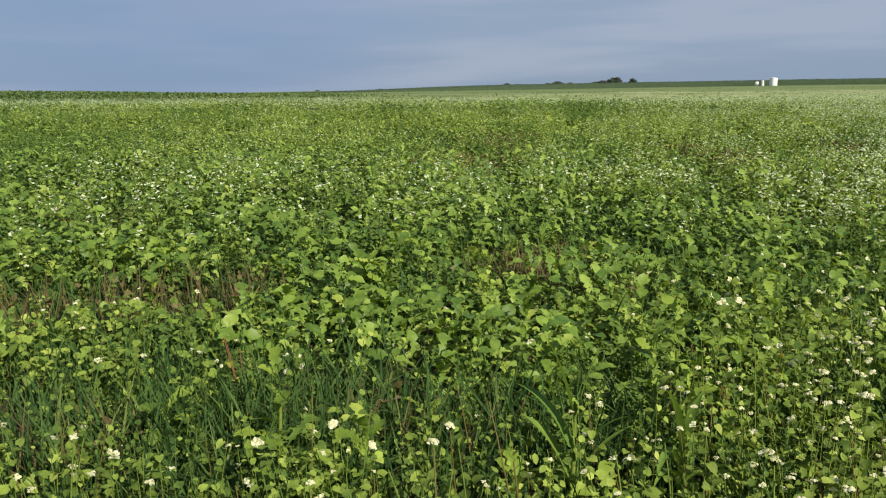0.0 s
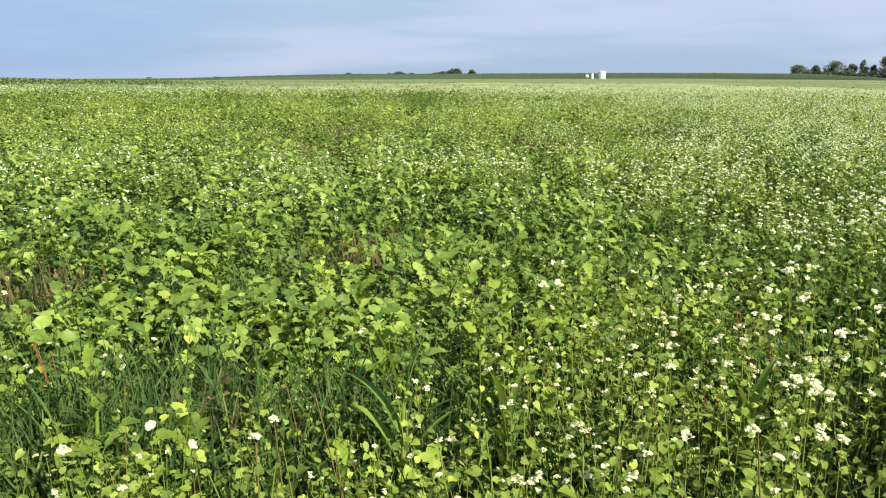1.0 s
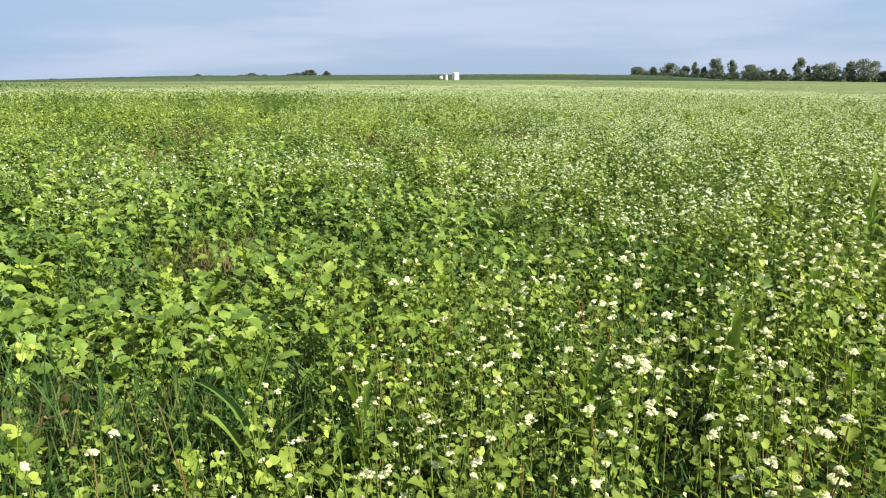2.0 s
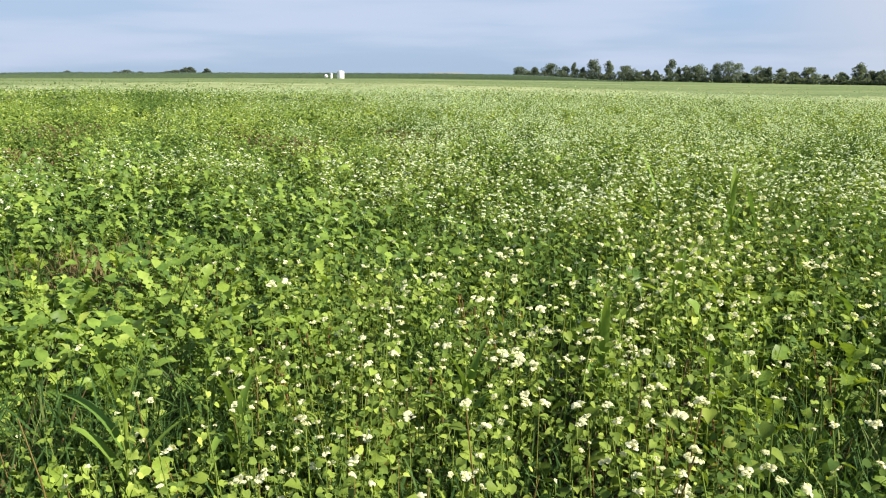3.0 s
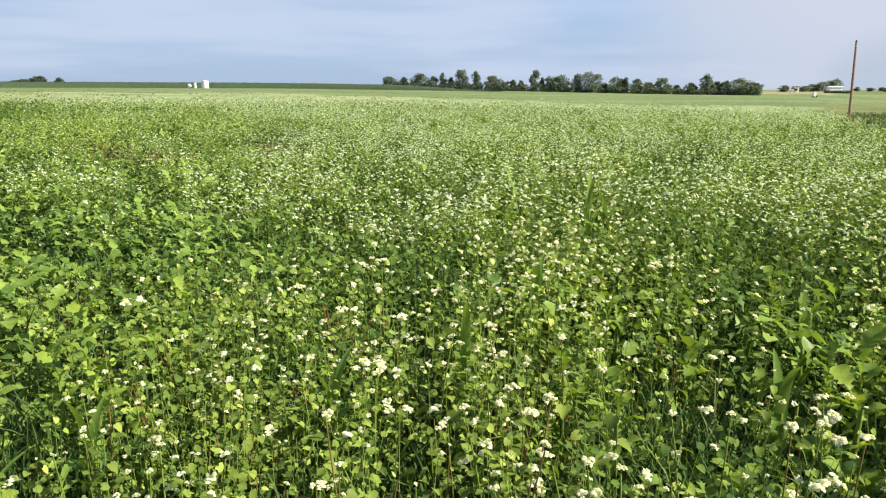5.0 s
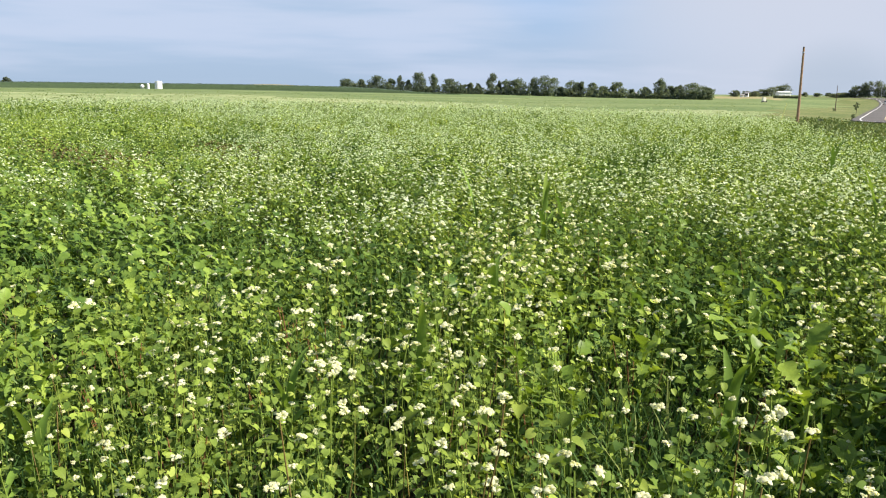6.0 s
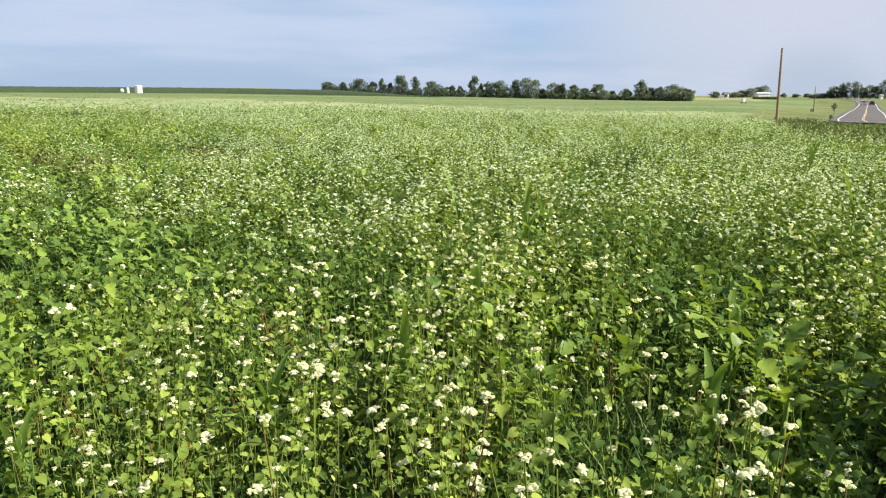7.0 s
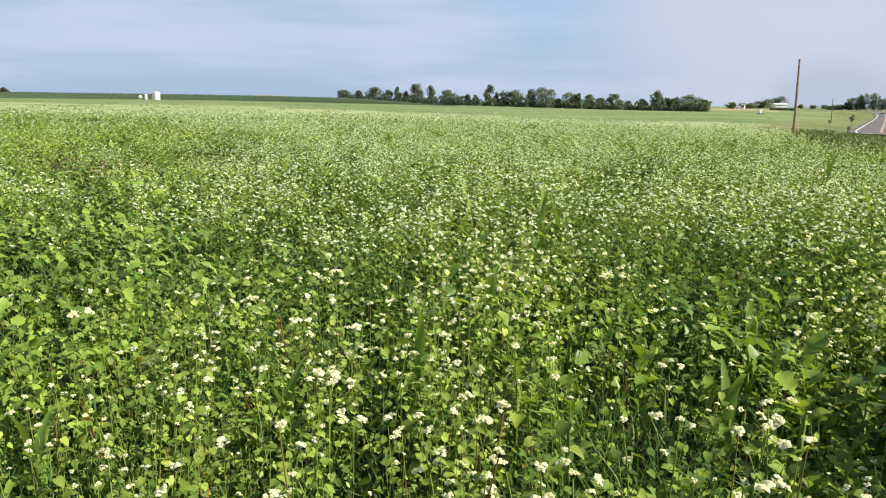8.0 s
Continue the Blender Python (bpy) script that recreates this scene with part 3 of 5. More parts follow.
def canopy(x, y):
    """Height of the plants' tops above the ground."""
    r = np.hypot(x, y)
    h = 0.50 + 0.09 * patchy(x, y, 0.45, 2.0) + 0.09 * patchy(x, y, 2.2, 4.0) + 0.06 * smooth(-0.5, 2.0, x)
    h -= 0.22 * np.clip(bump_at(x, y, -1.7, 2.7, 1.1, 0.6) + bump_at(x, y, -0.9, 3.3, 0.5, 0.3) + bare(x, y) + bump_at(x, y, 2.3, 2.1, 0.6, 0.6), 0, 1)
    h -= 0.17 * np.clip(bump_at(x, y, -2.4, 6.0, 2.6, 2.2) + 0.7 * bump_at(x, y, -1.8, 4.2, 1.6, 0.8) + bump_at(x, y, -4.0, 3.7, 1.6, 0.8), 0, 1)
    h -= 0.12 * dark_spots(x, y)
    return np.maximum(h, 0.14) + 0.11 * smooth(5.5, 10, r) * patchy(x, y, 0.65, 22.0) + smooth(7, 14, r) * (0.06 + 0.10 * patchy(x, y, 1.2, 12.0) + 0.06 * patchy(x, y, 5.0, 13.0) * smooth(60, 40, r))


def spread(count, r0, r1, a0=-58, a1=57):
    """Random places in the ring between r0 and r1, even by area."""
    r = np.sqrt(rng.uniform(r0 * r0, r1 * r1, count))
    a = np.radians(rng.uniform(a0, a1, count))
    return r * np.sin(a), r * np.cos(a)


def kept(mask, *arrays):
    return [q[mask] for q in arrays]

# ================= single plants close by =================
def heart_leaf(seed):
    """A heart-shaped leaf of length 1 along +y, cupped along its rib, wavy at the rim."""
    g = np.random.default_rng(seed)
    rows = [(-0.12, 0.18), (0.04, 0.42), (0.28, 0.46), (0.56, 0.35), (0.82, 0.15)]
    v, f = [], []
    for k, (y, w) in enumerate(rows):
        w *= g.uniform(0.92, 1.08)
        z = -0.28 * max(y, 0) ** 2
        lift = 0.30 * w
        notch = 0.12 if k == 0 else 0
        v += [(-w, y, z + lift + g.uniform(-0.03, 0.03)), (-w * 0.5, y + notch * 0.3, z + lift * 0.35), (0, y + notch, z), (w * 0.5, y + notch * 0.3, z + lift * 0.35), (w, y, z + lift + g.uniform(-0.03, 0.03))]
    v.append((0, 0.97, -0.30))
    for k in range(len(rows) - 1):
        for c in range(4):
            p = 5 * k + c
            f += [(p, p + 1, p + 6), (p, p + 6, p + 5)]
    last = 5 * (len(rows) - 1)
    for c in range(4):
        f.append((last + c, last + c + 1, len(v) - 1))
    return np.array(v, float), np.array(f)


def tube(points, r0, r1, sides=5):
    """A thin bent stem through the given points."""
    v, f = [], []
    n = len(points)
    for k, p in enumerate(points):
        r = r0 + (r1 - r0) * k / (n - 1)
        v += [(p[0] + r * math.cos(6.283 * s / sides), p[1] + r * math.sin(6.283 * s / sides), p[2]) for s in range(sides)]
    for k in range(n - 1):
        for s in range(sides):
            p, q = k * sides + s, k * sides + (s + 1) % sides
            f += [(p, q, q + sides), (p, q + sides, p + sides)]
    return np.array(v, float), np.array(f)


def set_pose(ob, yaw, pitch, roll, size, place):
    m = Matrix(turned(np.array([yaw]), np.array([pitch]), np.array([roll]))[0].tolist()).to_4x4()
    ob.matrix_basis = Matrix.Translation(place) @ m @ Matrix.Diagonal((size, size, size, 1))


CLUSTERS = [cluster_shape(13, s, (0.17, 0.25)) for s in range(6)]
SMALL_CLUSTERS = [cluster_shape(3, s + 20, (0.27, 0.40)) for s in range(4)]
LOBED = [lobed_leaf(LYRATE, s) for s in range(5)]
LOBED_LOW = [lobed_leaf(LYRATE_LOW, s) for s in range(5)]
HEART_MESHES = [mesh_of("leaf", *heart_leaf(s), LEAF_ONE, True) for s in range(5)]
HEADS = [cluster_shape(26, s + 50) for s in range(6)]
HEAD_MESHES = [mesh_of("flower_head", *q, PETAL) for q in HEADS]
LOBED_MESHES = [mesh_of("leaf", *s, BROAD_ONE, True) for s in LOBED]
YELLOW_MESHES = [mesh_of("leaf", *heart_leaf(s + 30), YELLOW_ONE, True) for s in range(3)]


def buckwheat(seed, flowers):
    """One plant 0.55 m high: bent stem, leaves round it, smaller towards the top, white heads above."""
    g = random.Random(seed)
    t = thing("buckwheat_plant", "slender buckwheat with heart-shaped leaves and white flower heads" if flowers else "leafy green buckwheat plant without open flowers", "buckwheat", "buckwheat plants", pose(0, 0, -20))
    h = 0.55
    bend = [g.uniform(-0.05, 0.05) for _ in range(2)]

    def along(s):
        return bend[0] * s * s, bend[1] * s * s, h * s

    part("stem", mesh_of("stem", *tube([along(k / 5) for k in range(6)], 0.0032, 0.0018), RED_STEM if seed % 3 == 0 else STEM, True), None, t)
    yaw = g.uniform(0, 6.28)
    for k in range(11):
        s = 0.20 + 0.78 * (k + g.uniform(-0.3, 0.3)) / 11
        yaw += 2.4 + g.uniform(-0.5, 0.5)
        size = (0.056 - 0.030 * s) * g.uniform(0.6, 1.3)
        out = 0.012 + 0.050 * (1 - s) * g.uniform(0.6, 1.4)
        p = Vector(along(s)) + Vector((-math.sin(yaw) * out, math.cos(yaw) * out, 0.4 * out))
        set_pose(part("leaf", g.choice(HEART_MESHES), None, t), yaw, g.uniform(-0.8, 0.7), g.uniform(-0.6, 0.6), size, p)
    for k in range(flowers):
        a, d = g.uniform(0, 6.28), (0.0 if k == 0 else g.uniform(0.025, 0.085))
        z = h * (1.02 if k == 0 else g.uniform(0.70, 1.04))
        p = Vector((bend[0] + d * math.cos(a), bend[1] + d * math.sin(a), z))
        head = part("flower_head", g.choice(HEAD_MESHES), None, t)
        set_pose(head, g.uniform(0, 6.28), g.uniform(-0.4, 0.4), g.uniform(-0.4, 0.4), g.choice((0.019, 0.024, 0.028, 0.033, 0.038)) * g.uniform(0.85, 1.15), p)
    return t


def radish(seed, stem=0.0, flat=0.0):
    """A rosette of long lobed leaves, about 0.35 m high, or the same leaves up a short stem."""
    g = random.Random(seed)
    t = thing("radish_plant", "upright radish with bright yellow-green lobed leaves up its stem" if stem else "broad-leaved radish rosette with yellow-green lobed leaves", "radish", "radish plants", pose(0, 0, -20))
    part("crown_root", mesh_of("crown_root", *tube([(0, 0, -0.02), (0, 0, 0.03 + stem / 2), (0.01, 0, 0.06 + stem)], 0.012, 0.007, 6), STEM, True), None, t)
    for k in range(12):
        yaw = k * 2.4 + g.uniform(-0.4, 0.4)
        up = (0.85 if not stem else 0.95) - 0.07 * k + g.uniform(-0.15, 0.15) - flat
        size = g.uniform(0.08, 0.14) * (1.0 + 0.02 * k)
        set_pose(part("leaf", g.choice(LOBED_MESHES), None, t), yaw, up, g.uniform(-0.35, 0.35), size, (0, 0, 0.03 + 0.014 * (11 - k) + stem * (1 - k / 11)))
    return t


def red_weed(seed):
    """A thin weed with a few reddish stems and small leaves, some of them yellowed."""
    g = random.Random(seed)
    t = thing("red_stemmed_weed", "thin weed with rust-red stems and yellowing leaves", "weed", "red-stemmed weeds", pose(0, 0, -20))
    for k in range(3):
        a, lean, h = g.uniform(0, 6.28), g.uniform(0.02, 0.12), g.uniform(0.34, 0.52)
        way = Vector((math.cos(a) * lean, math.sin(a) * lean, h))
        part("stem", mesh_of("stem", *tube([way * q for q in (0, 0.35, 0.7, 1.0)], 0.0042, 0.0024), RUST_STEM, True), None, t)
        for q in range(4):
            p = 0.35 + 0.2 * q
            set_pose(part("leaf", g.choice(YELLOW_MESHES), None, t), g.uniform(0, 6.28), g.uniform(-0.7, 0.5), g.uniform(-0.5, 0.5), g.uniform(0.02, 0.036), way * p)
    return t


def long_blade(g, length, width, rise, arch):
    """A wide strap leaf with a folded middle rib that rises, arches and hangs."""
    v, f = [], []
    n = 9
    x = z = 0.0
    ang = rise
    for k in range(n):
        s = k / (n - 1)
        w = width * (0.75 + 0.9 * s) * (1 - s) ** 0.8 if s < 1 else 0
        tw = 0.15 * math.sin(s * 5 + g.uniform(-0.3, 0.3))
        v += [(-w, x, z + w * (0.45 + tw)), (0, x, z), (w, x, z + w * (0.45 - tw))]
        x += length / n * math.cos(ang)
        z += length / n * math.sin(ang)
        ang -= arch / n * (0.4 + 1.4 * s)
    for k in range(n - 1):
        p = 3 * k
        f += [(p, p + 1, p + 4), (p, p + 4, p + 3), (p + 1, p + 2, p + 5), (p + 1, p + 5, p + 4)]
    return np.array(v, float), np.array(f)


def sorghum(x, y, h, seed, blades=8, broad=1.0, droop=1.0):
    g = random.Random(seed)
    t = thing("sorghum_plant", "young sorghum with long arching strap leaves", "sorghum", "sorghum plants", pose(x, y, float(land(x, y))))
    part("stalk", mesh_of("stalk", *tube([(0, 0, -0.02), (0.005, 0, h * 0.35), (0.01, 0.004, h * 0.7)], 0.011, 0.006, 7), STEM, True), None, t)
    yaw = g.uniform(0, 6.28)
    for k in range(blades):
        yaw += math.pi + g.uniform(-0.6, 0.6)
        s = 0.15 + 0.55 * k / blades
        upright = k >= blades - 2
        wide = (0.027 if upright else 0.023) * g.uniform(0.85, 1.2) * broad
        shape = long_blade(g, h * g.uniform(0.45, 0.62), wide, 1.36 if upright else 1.15 - 0.04 * k, (g.uniform(0.6, 1.5) if upright else g.uniform(1.6, 2.9)) * droop)
        ob = part("blade", mesh_of("blade", *shape, SORGHUM, True), None, t)
        ob.matrix_basis = pose(0, 0, h * s, rz=math.degrees(yaw))
    return t


def place(ob, x, y, turn, size, lift=0.0, lean=(0, 0)):
    return copy_thing(ob, pose(x, y, float(land(x, y)) + lift, lean[0], lean[1], turn) @ Matrix.Scale(size, 4))


def drop(kinds):
    """Takes the patterns away once their copies stand in the field."""
    for ob in kinds:
        for o in (*ob.children_recursive, ob):
            bpy.data.objects.remove(o)


NEAR = 3.5
kinds = [buckwheat(s, (0, 1, 2, 2, 3, 4, 3, 4)[s % 8]) for s in range(12)]
x, y = spread(820, 1.5, NEAR, -54, 53)
keep = rng.uniform(0, 1, len(x)) < (1 - 0.8 * broad_share(x, y)) * (1 - 0.8 * grass_share(x, y)) * (1 - bare(x, y)) * 0.72 * (1 - 0.5 * smooth(-0.3, -1.3, x))
x, y = kept(keep, x, y)
x, y = x[:250], y[:250]
for px, py, f in zip(x, y, flower_share(x, y)):
    some = [k for k in range(12) if ((k % 8) > 0) == (rng.uniform() < f)] or [3]
    place(kinds[some[int(rng.integers(len(some)))]], px, py, rng.uniform(0, 360), float(canopy(px, py)) / 0.55 * rng.uniform(0.78, 1.28), 0.0, (rng.normal(0, 5), rng.normal(0, 5)))
drop(kinds)

kinds = [radish(s + 40) for s in range(5)]
spots = [(-1.50, 2.24, 1.2), (-2.88, 4.23, 1.35), (-2.70, 4.35, 1.2), (-3.05, 4.2, 1.1), (-1.7, 4.0, 1.2), (-1.35, 3.95, 1.1), (-0.63, 3.85, 1.1), (-1.03, 3.53, 1.15), (-0.09, 2.92, 0.9), (-1.64, 2.37, 0.8),
         (1.61, 2.16, 1.1), (2.33, 2.07, 1.2), (2.6, 2.3, 1.25), (2.89, 2.5, 1.3), (3.07, 2.64, 1.4), (2.45, 3.0, 1.2), (-1.73, 3.0, 0.9), (-0.18, 2.98, 0.9), (0.87, 2.3, 0.9), (1.15, 2.7, 0.9)]
for px, py, s in spots:
    place(kinds[int(rng.integers(5))], px, py, rng.uniform(0, 360), s * rng.uniform(0.9, 1.1))
x, y = spread(1500, 1.6, 7.5, -55, 54)
keep = (rng.uniform(0, 1, len(x)) < (broad_share(x, y) - 0.04) * 0.55) & (rng.uniform(0, 1, len(x)) > bare(x, y))
x, y = kept(keep, x, y)
for px, py in zip(x[:185], y[:185]):
    place(kinds[int(rng.integers(5))], px, py, rng.uniform(0, 360), rng.uniform(0.8, 1.35))
drop(kinds)

kinds = [radish(s + 90, 0.0, 0.45) for s in range(2)]
for k, (px, py, s) in enumerate(((-1.70, 2.36, 1.6), (-1.52, 2.28, 1.3), (-1.88, 2.52, 1.2), (-2.45, 2.62, 1.3))):
    place(kinds[k % 2], px, py, 70.0 * k, s, 0.02)
drop(kinds)

kinds = [radish(s + 70, 0.14 + 0.05 * s) for s in range(4)]
for px, py, s in ((-1.60, 4.25, 1.0), (-1.30, 4.05, 1.1), (0.48, 4.1, 1.15), (0.62, 4.25, 1.0), (1.93, 3.52, 1.25), (2.05, 3.65, 1.1), (1.82, 3.40, 1.0), (2.25, 3.66, 0.9), (3.05, 3.73, 1.3), (3.2, 3.85, 1.1), (-0.22, 3.75, 1.2), (-0.4, 3.2, 1.2), (-0.25, 2.95, 1.1), (-0.5, 3.75, 1.2), (-0.7, 3.95, 1.1), (-0.1, 4.3, 1.1), (-0.75, 4.4, 1.2), (-0.05, 3.6, 1.0), (2.38, 2.35, 1.2),
                  (-0.15, 3.68, 1.1), (-2.95, 3.6, 1.0), (-1.45, 2.5, 1.1), (-1.9, 2.62, 1.0), (1.35, 2.75, 1.1), (1.5, 2.6, 1.0), (0.15, 2.7, 0.9), (0.95, 3.6, 1.0), (1.2, 3.3, 0.95), (-0.55, 3.3, 1.1), (0.3, 3.3, 0.9), (2.0, 2.9, 1.0), (2.55, 2.7, 1.1)):
    place(kinds[int(rng.integers(4))], px, py, rng.uniform(0, 360), s * rng.uniform(0.9, 1.1))
drop(kinds)

kinds = [red_weed(s) for s in range(3)]
for px, py in ((0.66, 3.95), (0.80, 3.9), (-0.12, 3.6), (0.10, 2.72), (0.40, 3.2), (0.62, 4.1), (-0.2, 3.35), (1.2, 3.3), (1.35, 2.6), (2.0, 2.95), (2.3, 2.6), (2.95, 3.1), (-0.35, 3.85), (-2.35, 3.05), (0.75, 3.6), (-0.1, 3.9)):
    place(kinds[int(rng.integers(3))], px, py, rng.uniform(0, 360), rng.uniform(0.85, 1.15))
drop(kinds)

# tall leafy weeds at the field's side; those out of view are added for shade
WEED_MESHES = [mesh_of("leaf", *heart_leaf(s + 20), WEED_ONE, True) for s in range(3)]


def tall_weed(seed):
    g = random.Random(seed)
    t = thing("tall_weed", "tall leafy weed with large dark green leaves, added to shade the crop", "weed", "tall weeds at the field's side", pose(0, 0, -20))
    h = 0.85
    bend = g.uniform(-0.08, 0.08)
    part("stem", mesh_of("stem", *tube([(bend * s * s, 0, h * s) for s in (0, 0.25, 0.5, 0.75, 1)], 0.009, 0.004, 6), STEM, True), None, t)
    for k in range(14):
        s = 0.15 + 0.85 * k / 13
        yaw = k * 2.4 + g.uniform(-0.4, 0.4)
        size = (0.22 - 0.10 * s) * g.uniform(0.85, 1.2)
        out = 0.05 * (1.2 - s)
        set_pose(part("leaf", g.choice(WEED_MESHES), None, t), yaw, g.uniform(-0.5, 0.4), g.uniform(-0.3, 0.3), size, (bend * s * s - math.sin(yaw) * out, math.cos(yaw) * out, h * s))
    return t


kinds = [tall_weed(s) for s in range(3)]
for px, py, s in ((3.0, 1.8, 1.1), (3.2, 2.05, 1.2), (3.4, 2.35, 1.1), (2.75, 1.5, 1.1), (3.15, 1.6, 1.2), (3.55, 2.7, 1.0), (2.5, 1.2, 1.1), (2.85, 1.25, 1.2), (2.95, 2.15, 0.8), (2.3, 1.1, 1.0), (2.65, 1.85, 0.7), (3.35, 1.85, 1.2), (2.95, 1.45, 1.2), (2.8, 2.45, 0.62), (2.1, 0.85, 1.05), (2.45, 1.05, 1.2), (2.6, 1.3, 1.2), (2.45, 1.75, 0.6), (3.8, 1.3, 1.2), (4.1, 1.7, 1.3), (3.75, 1.75, 1.2), (4.2, 2.2, 1.2), (3.9, 2.2, 1.1), (3.5, 1.1, 1.2), (3.3, 0.9, 1.2), (4.4, 2.6, 1.2)):
    place(kinds[int(rng.integers(3))], px, py, rng.uniform(0, 360), s)
drop(kinds)

for k, (px, py, h) in enumerate(((-0.76, 2.76, 0.70), (-0.38, 2.78, 0.58), (0.47, 2.93, 0.60), (1.06, 3.12, 0.70), (1.68, 3.86, 0.72), (2.36, 5.85, 0.98), (2.68, 3.03, 0.72), (5.37, 4.9, 1.05), (3.25, 6.47, 0.90), (3.05, 5.69, 0.85), (8.9, 9.0, 1.0), (2.12, 2.46, 0.56))):
    sorghum(px, py, h, 60 + k, 8 if k else 6, 1.0 if k else 1.4, 1.0 if k else 0.45)

# a single small orange bloom low in the crop
bloom = thing("orange_flower", "small orange flower low among the buckwheat", "flower", at=pose(1.13, 2.05, float(land(1.13, 2.05))))
part("stem", mesh_of("stem", *tube([(0, 0, 0), (0.005, 0, 0.15), (0, 0.01, 0.34)], 0.003, 0.002), STEM, True), None, bloom)
petal = mesh_of("petal", *heart_leaf(9), ORANGE, True)
for k in range(7):
    set_pose(part("petal", petal, None, bloom), k * 0.9, 0.35, 0, 0.022, (0, 0.01, 0.34))

# brown dry tussock
tuft = Heap()
k = 420
a, d = rng.uniform(0, 6.28, k), 0.16 * np.sqrt(rng.uniform(0, 1, k))
tuft.add(blade_shape(3, 0.03, 0.5, 0.4), turned(rng.uniform(0, 6.28, k), rng.normal(0, 0.5, k), rng.normal(0, 0.4, k)), rng.uniform(0.10, 0.26, k), np.stack([d * np.cos(a), d * np.sin(a), 0 * a], 1))
clump = thing("dry_tussock", "brown dead tussock among the green radish leaves", "dead plant", at=pose(-1.97, 6.30, float(land(-1.97, 6.30))))
part("tuft", tuft.mesh("tuft", STRAW), None, clump)


# ================= the field, gathered as stuff =================
def stuff(name, heap, mat, label, category):
    if heap.v:
        tagged(new(name, heap.mesh(name, mat)), label, category, kind="stuff")


# leaves turn their faces a little towards the sun
SUNWARD = np.array(Matrix.Rotation(radians(20), 3, Vector((0, 0, 1)).cross(Vector((math.sin(radians(SUN_TURN)), math.cos(radians(SUN_TURN)), 0)))))


def crop_plants(leaf_heap, head_heap, stem_heap, count, r0, r1, leaf, per, size, heads, per_head, head_size, first=0.22, radius=0.0021, loose=1.0, hang=0.0, span=(-54, 53), tilt=0.6):
    """Whole plants: leaves round a stem, and flower heads on top where the field is in bloom."""
    x, y = spread(count, r0, r1, *span)
    tuft = patchy(x, y, 0.30 * loose, 6.0)
    clumps = 0.76 + 0.95 * tuft if r1 < 5 else np.clip(0.74 + 1.15 * tuft, 0.05, 1.3)
    keep = rng.uniform(0, 1, count) < (1 - 0.8 * broad_share(x, y)) * (1 - 0.7 * grass_share(x, y)) * (1 - 0.9 * bare(x, y)) * clumps * (1 - 0.35 * smooth(0.7, 2.0, x) * smooth(5.0, 3.0, np.hypot(x, y)))
    keep &= np.hypot(x, y) < field_edge(np.degrees(np.arctan2(x, y))) + 1.5 * patchy(x, y, 4.0, 21.0)
    x, y, tuft = kept(keep, x, y, tuft)
    n = len(x)
    # near right and at the dark spots, leaves are coloured darker for shade too
    side = smooth(0.7, 2.0, x) * smooth(5.0, 3.0, np.hypot(x, y))
    weed = patchy(x, y, 0.9 * max(1.0, loose), 9.0) + 0.5 * patchy(x, y, 4.0, 15.0) + 0.35 * side + 0.16 * smooth(-0.5, -5, x) + 0.22 * smooth(-4, -9, x) + 0.9 * dark_spots(x, y) + rng.normal(0, 0.12, n) > 0.42
    h = canopy(x, y) * np.clip(rng.normal(1.0, 0.17, n), 0.6, 1.5) * np.where(weed, 0.86, 1.0) * (1 + 0.22 * np.clip(tuft, -0.5, 0.7))
    z0 = land(x, y)
    bx, by = rng.normal(0, 0.075, n), rng.normal(0, 0.075, n)
    if stem_heap is not None:
        lean = turned(np.zeros(n), -by / h, bx / h)
        stem_heap.add(STALK, lean, np.stack([np.full(n, radius), np.full(n, radius), h], 1), np.stack([x, y, z0], 1))
    yaw = rng.uniform(0, 6.28, n)
    for k in range(per):
        s = first + (1 - first) * (k + rng.uniform(0, 1, n)) / per
        yaw = yaw + 2.4 + rng.uniform(-0.5, 0.5, n)
        sz = size * (1.25 - 0.6 * s) * rng.uniform(0.55, 1.5, n)
        out = (0.01 + 0.055 * (1 - s) * rng.uniform(0.5, 1.4, n)) * loose
        p = np.stack([x + bx * s - np.sin(yaw) * out, y + by * s + np.cos(yaw) * out, z0 + h * s], 1)
        turn = turned(yaw, rng.normal(0.0, tilt, n), rng.normal(0, 0.7 * tilt, n))
        turn = SUNWARD @ turn
        leaf_heap.add(leaf, turn[~weed], sz[~weed], p[~weed])
        leaf_d.add(leaf, turn[weed], sz[weed] * 1.15, p[weed])
    bloom = flower_share(x, y) * np.where(weed, 0.12, 1.0) * (0.70 + 0.16 * smooth(0.3, 1.2, x) if r1 < 7 else 1.0)
    for k in range(per_head):
        m = rng.uniform(0, 1.0, n) < bloom
        q = int(m.sum())
        d = 0.0 if k == 0 else 0.035 * loose
        p = np.stack([x[m] + bx[m] + rng.normal(0, 1, q) * d, y[m] + by[m] + rng.normal(0, 1, q) * d, (z0 + h * (1.03 if k == 0 else 0.99))[m] + rng.normal(0, 0.02, q) - (0 if k == 0 else hang) * h[m] * rng.uniform(0, 1, q)], 1)
        which = rng.integers(0, len(heads), q)
        for c, shape in enumerate(heads):
            w = which == c
            u = int(w.sum())
            head_heap.add(shape, turned(rng.uniform(0, 6.28, u), rng.normal(0, 0.35, u), rng.normal(0, 0.35, u)), head_size * rng.uniform(0.55, 1.35, u), p[w])


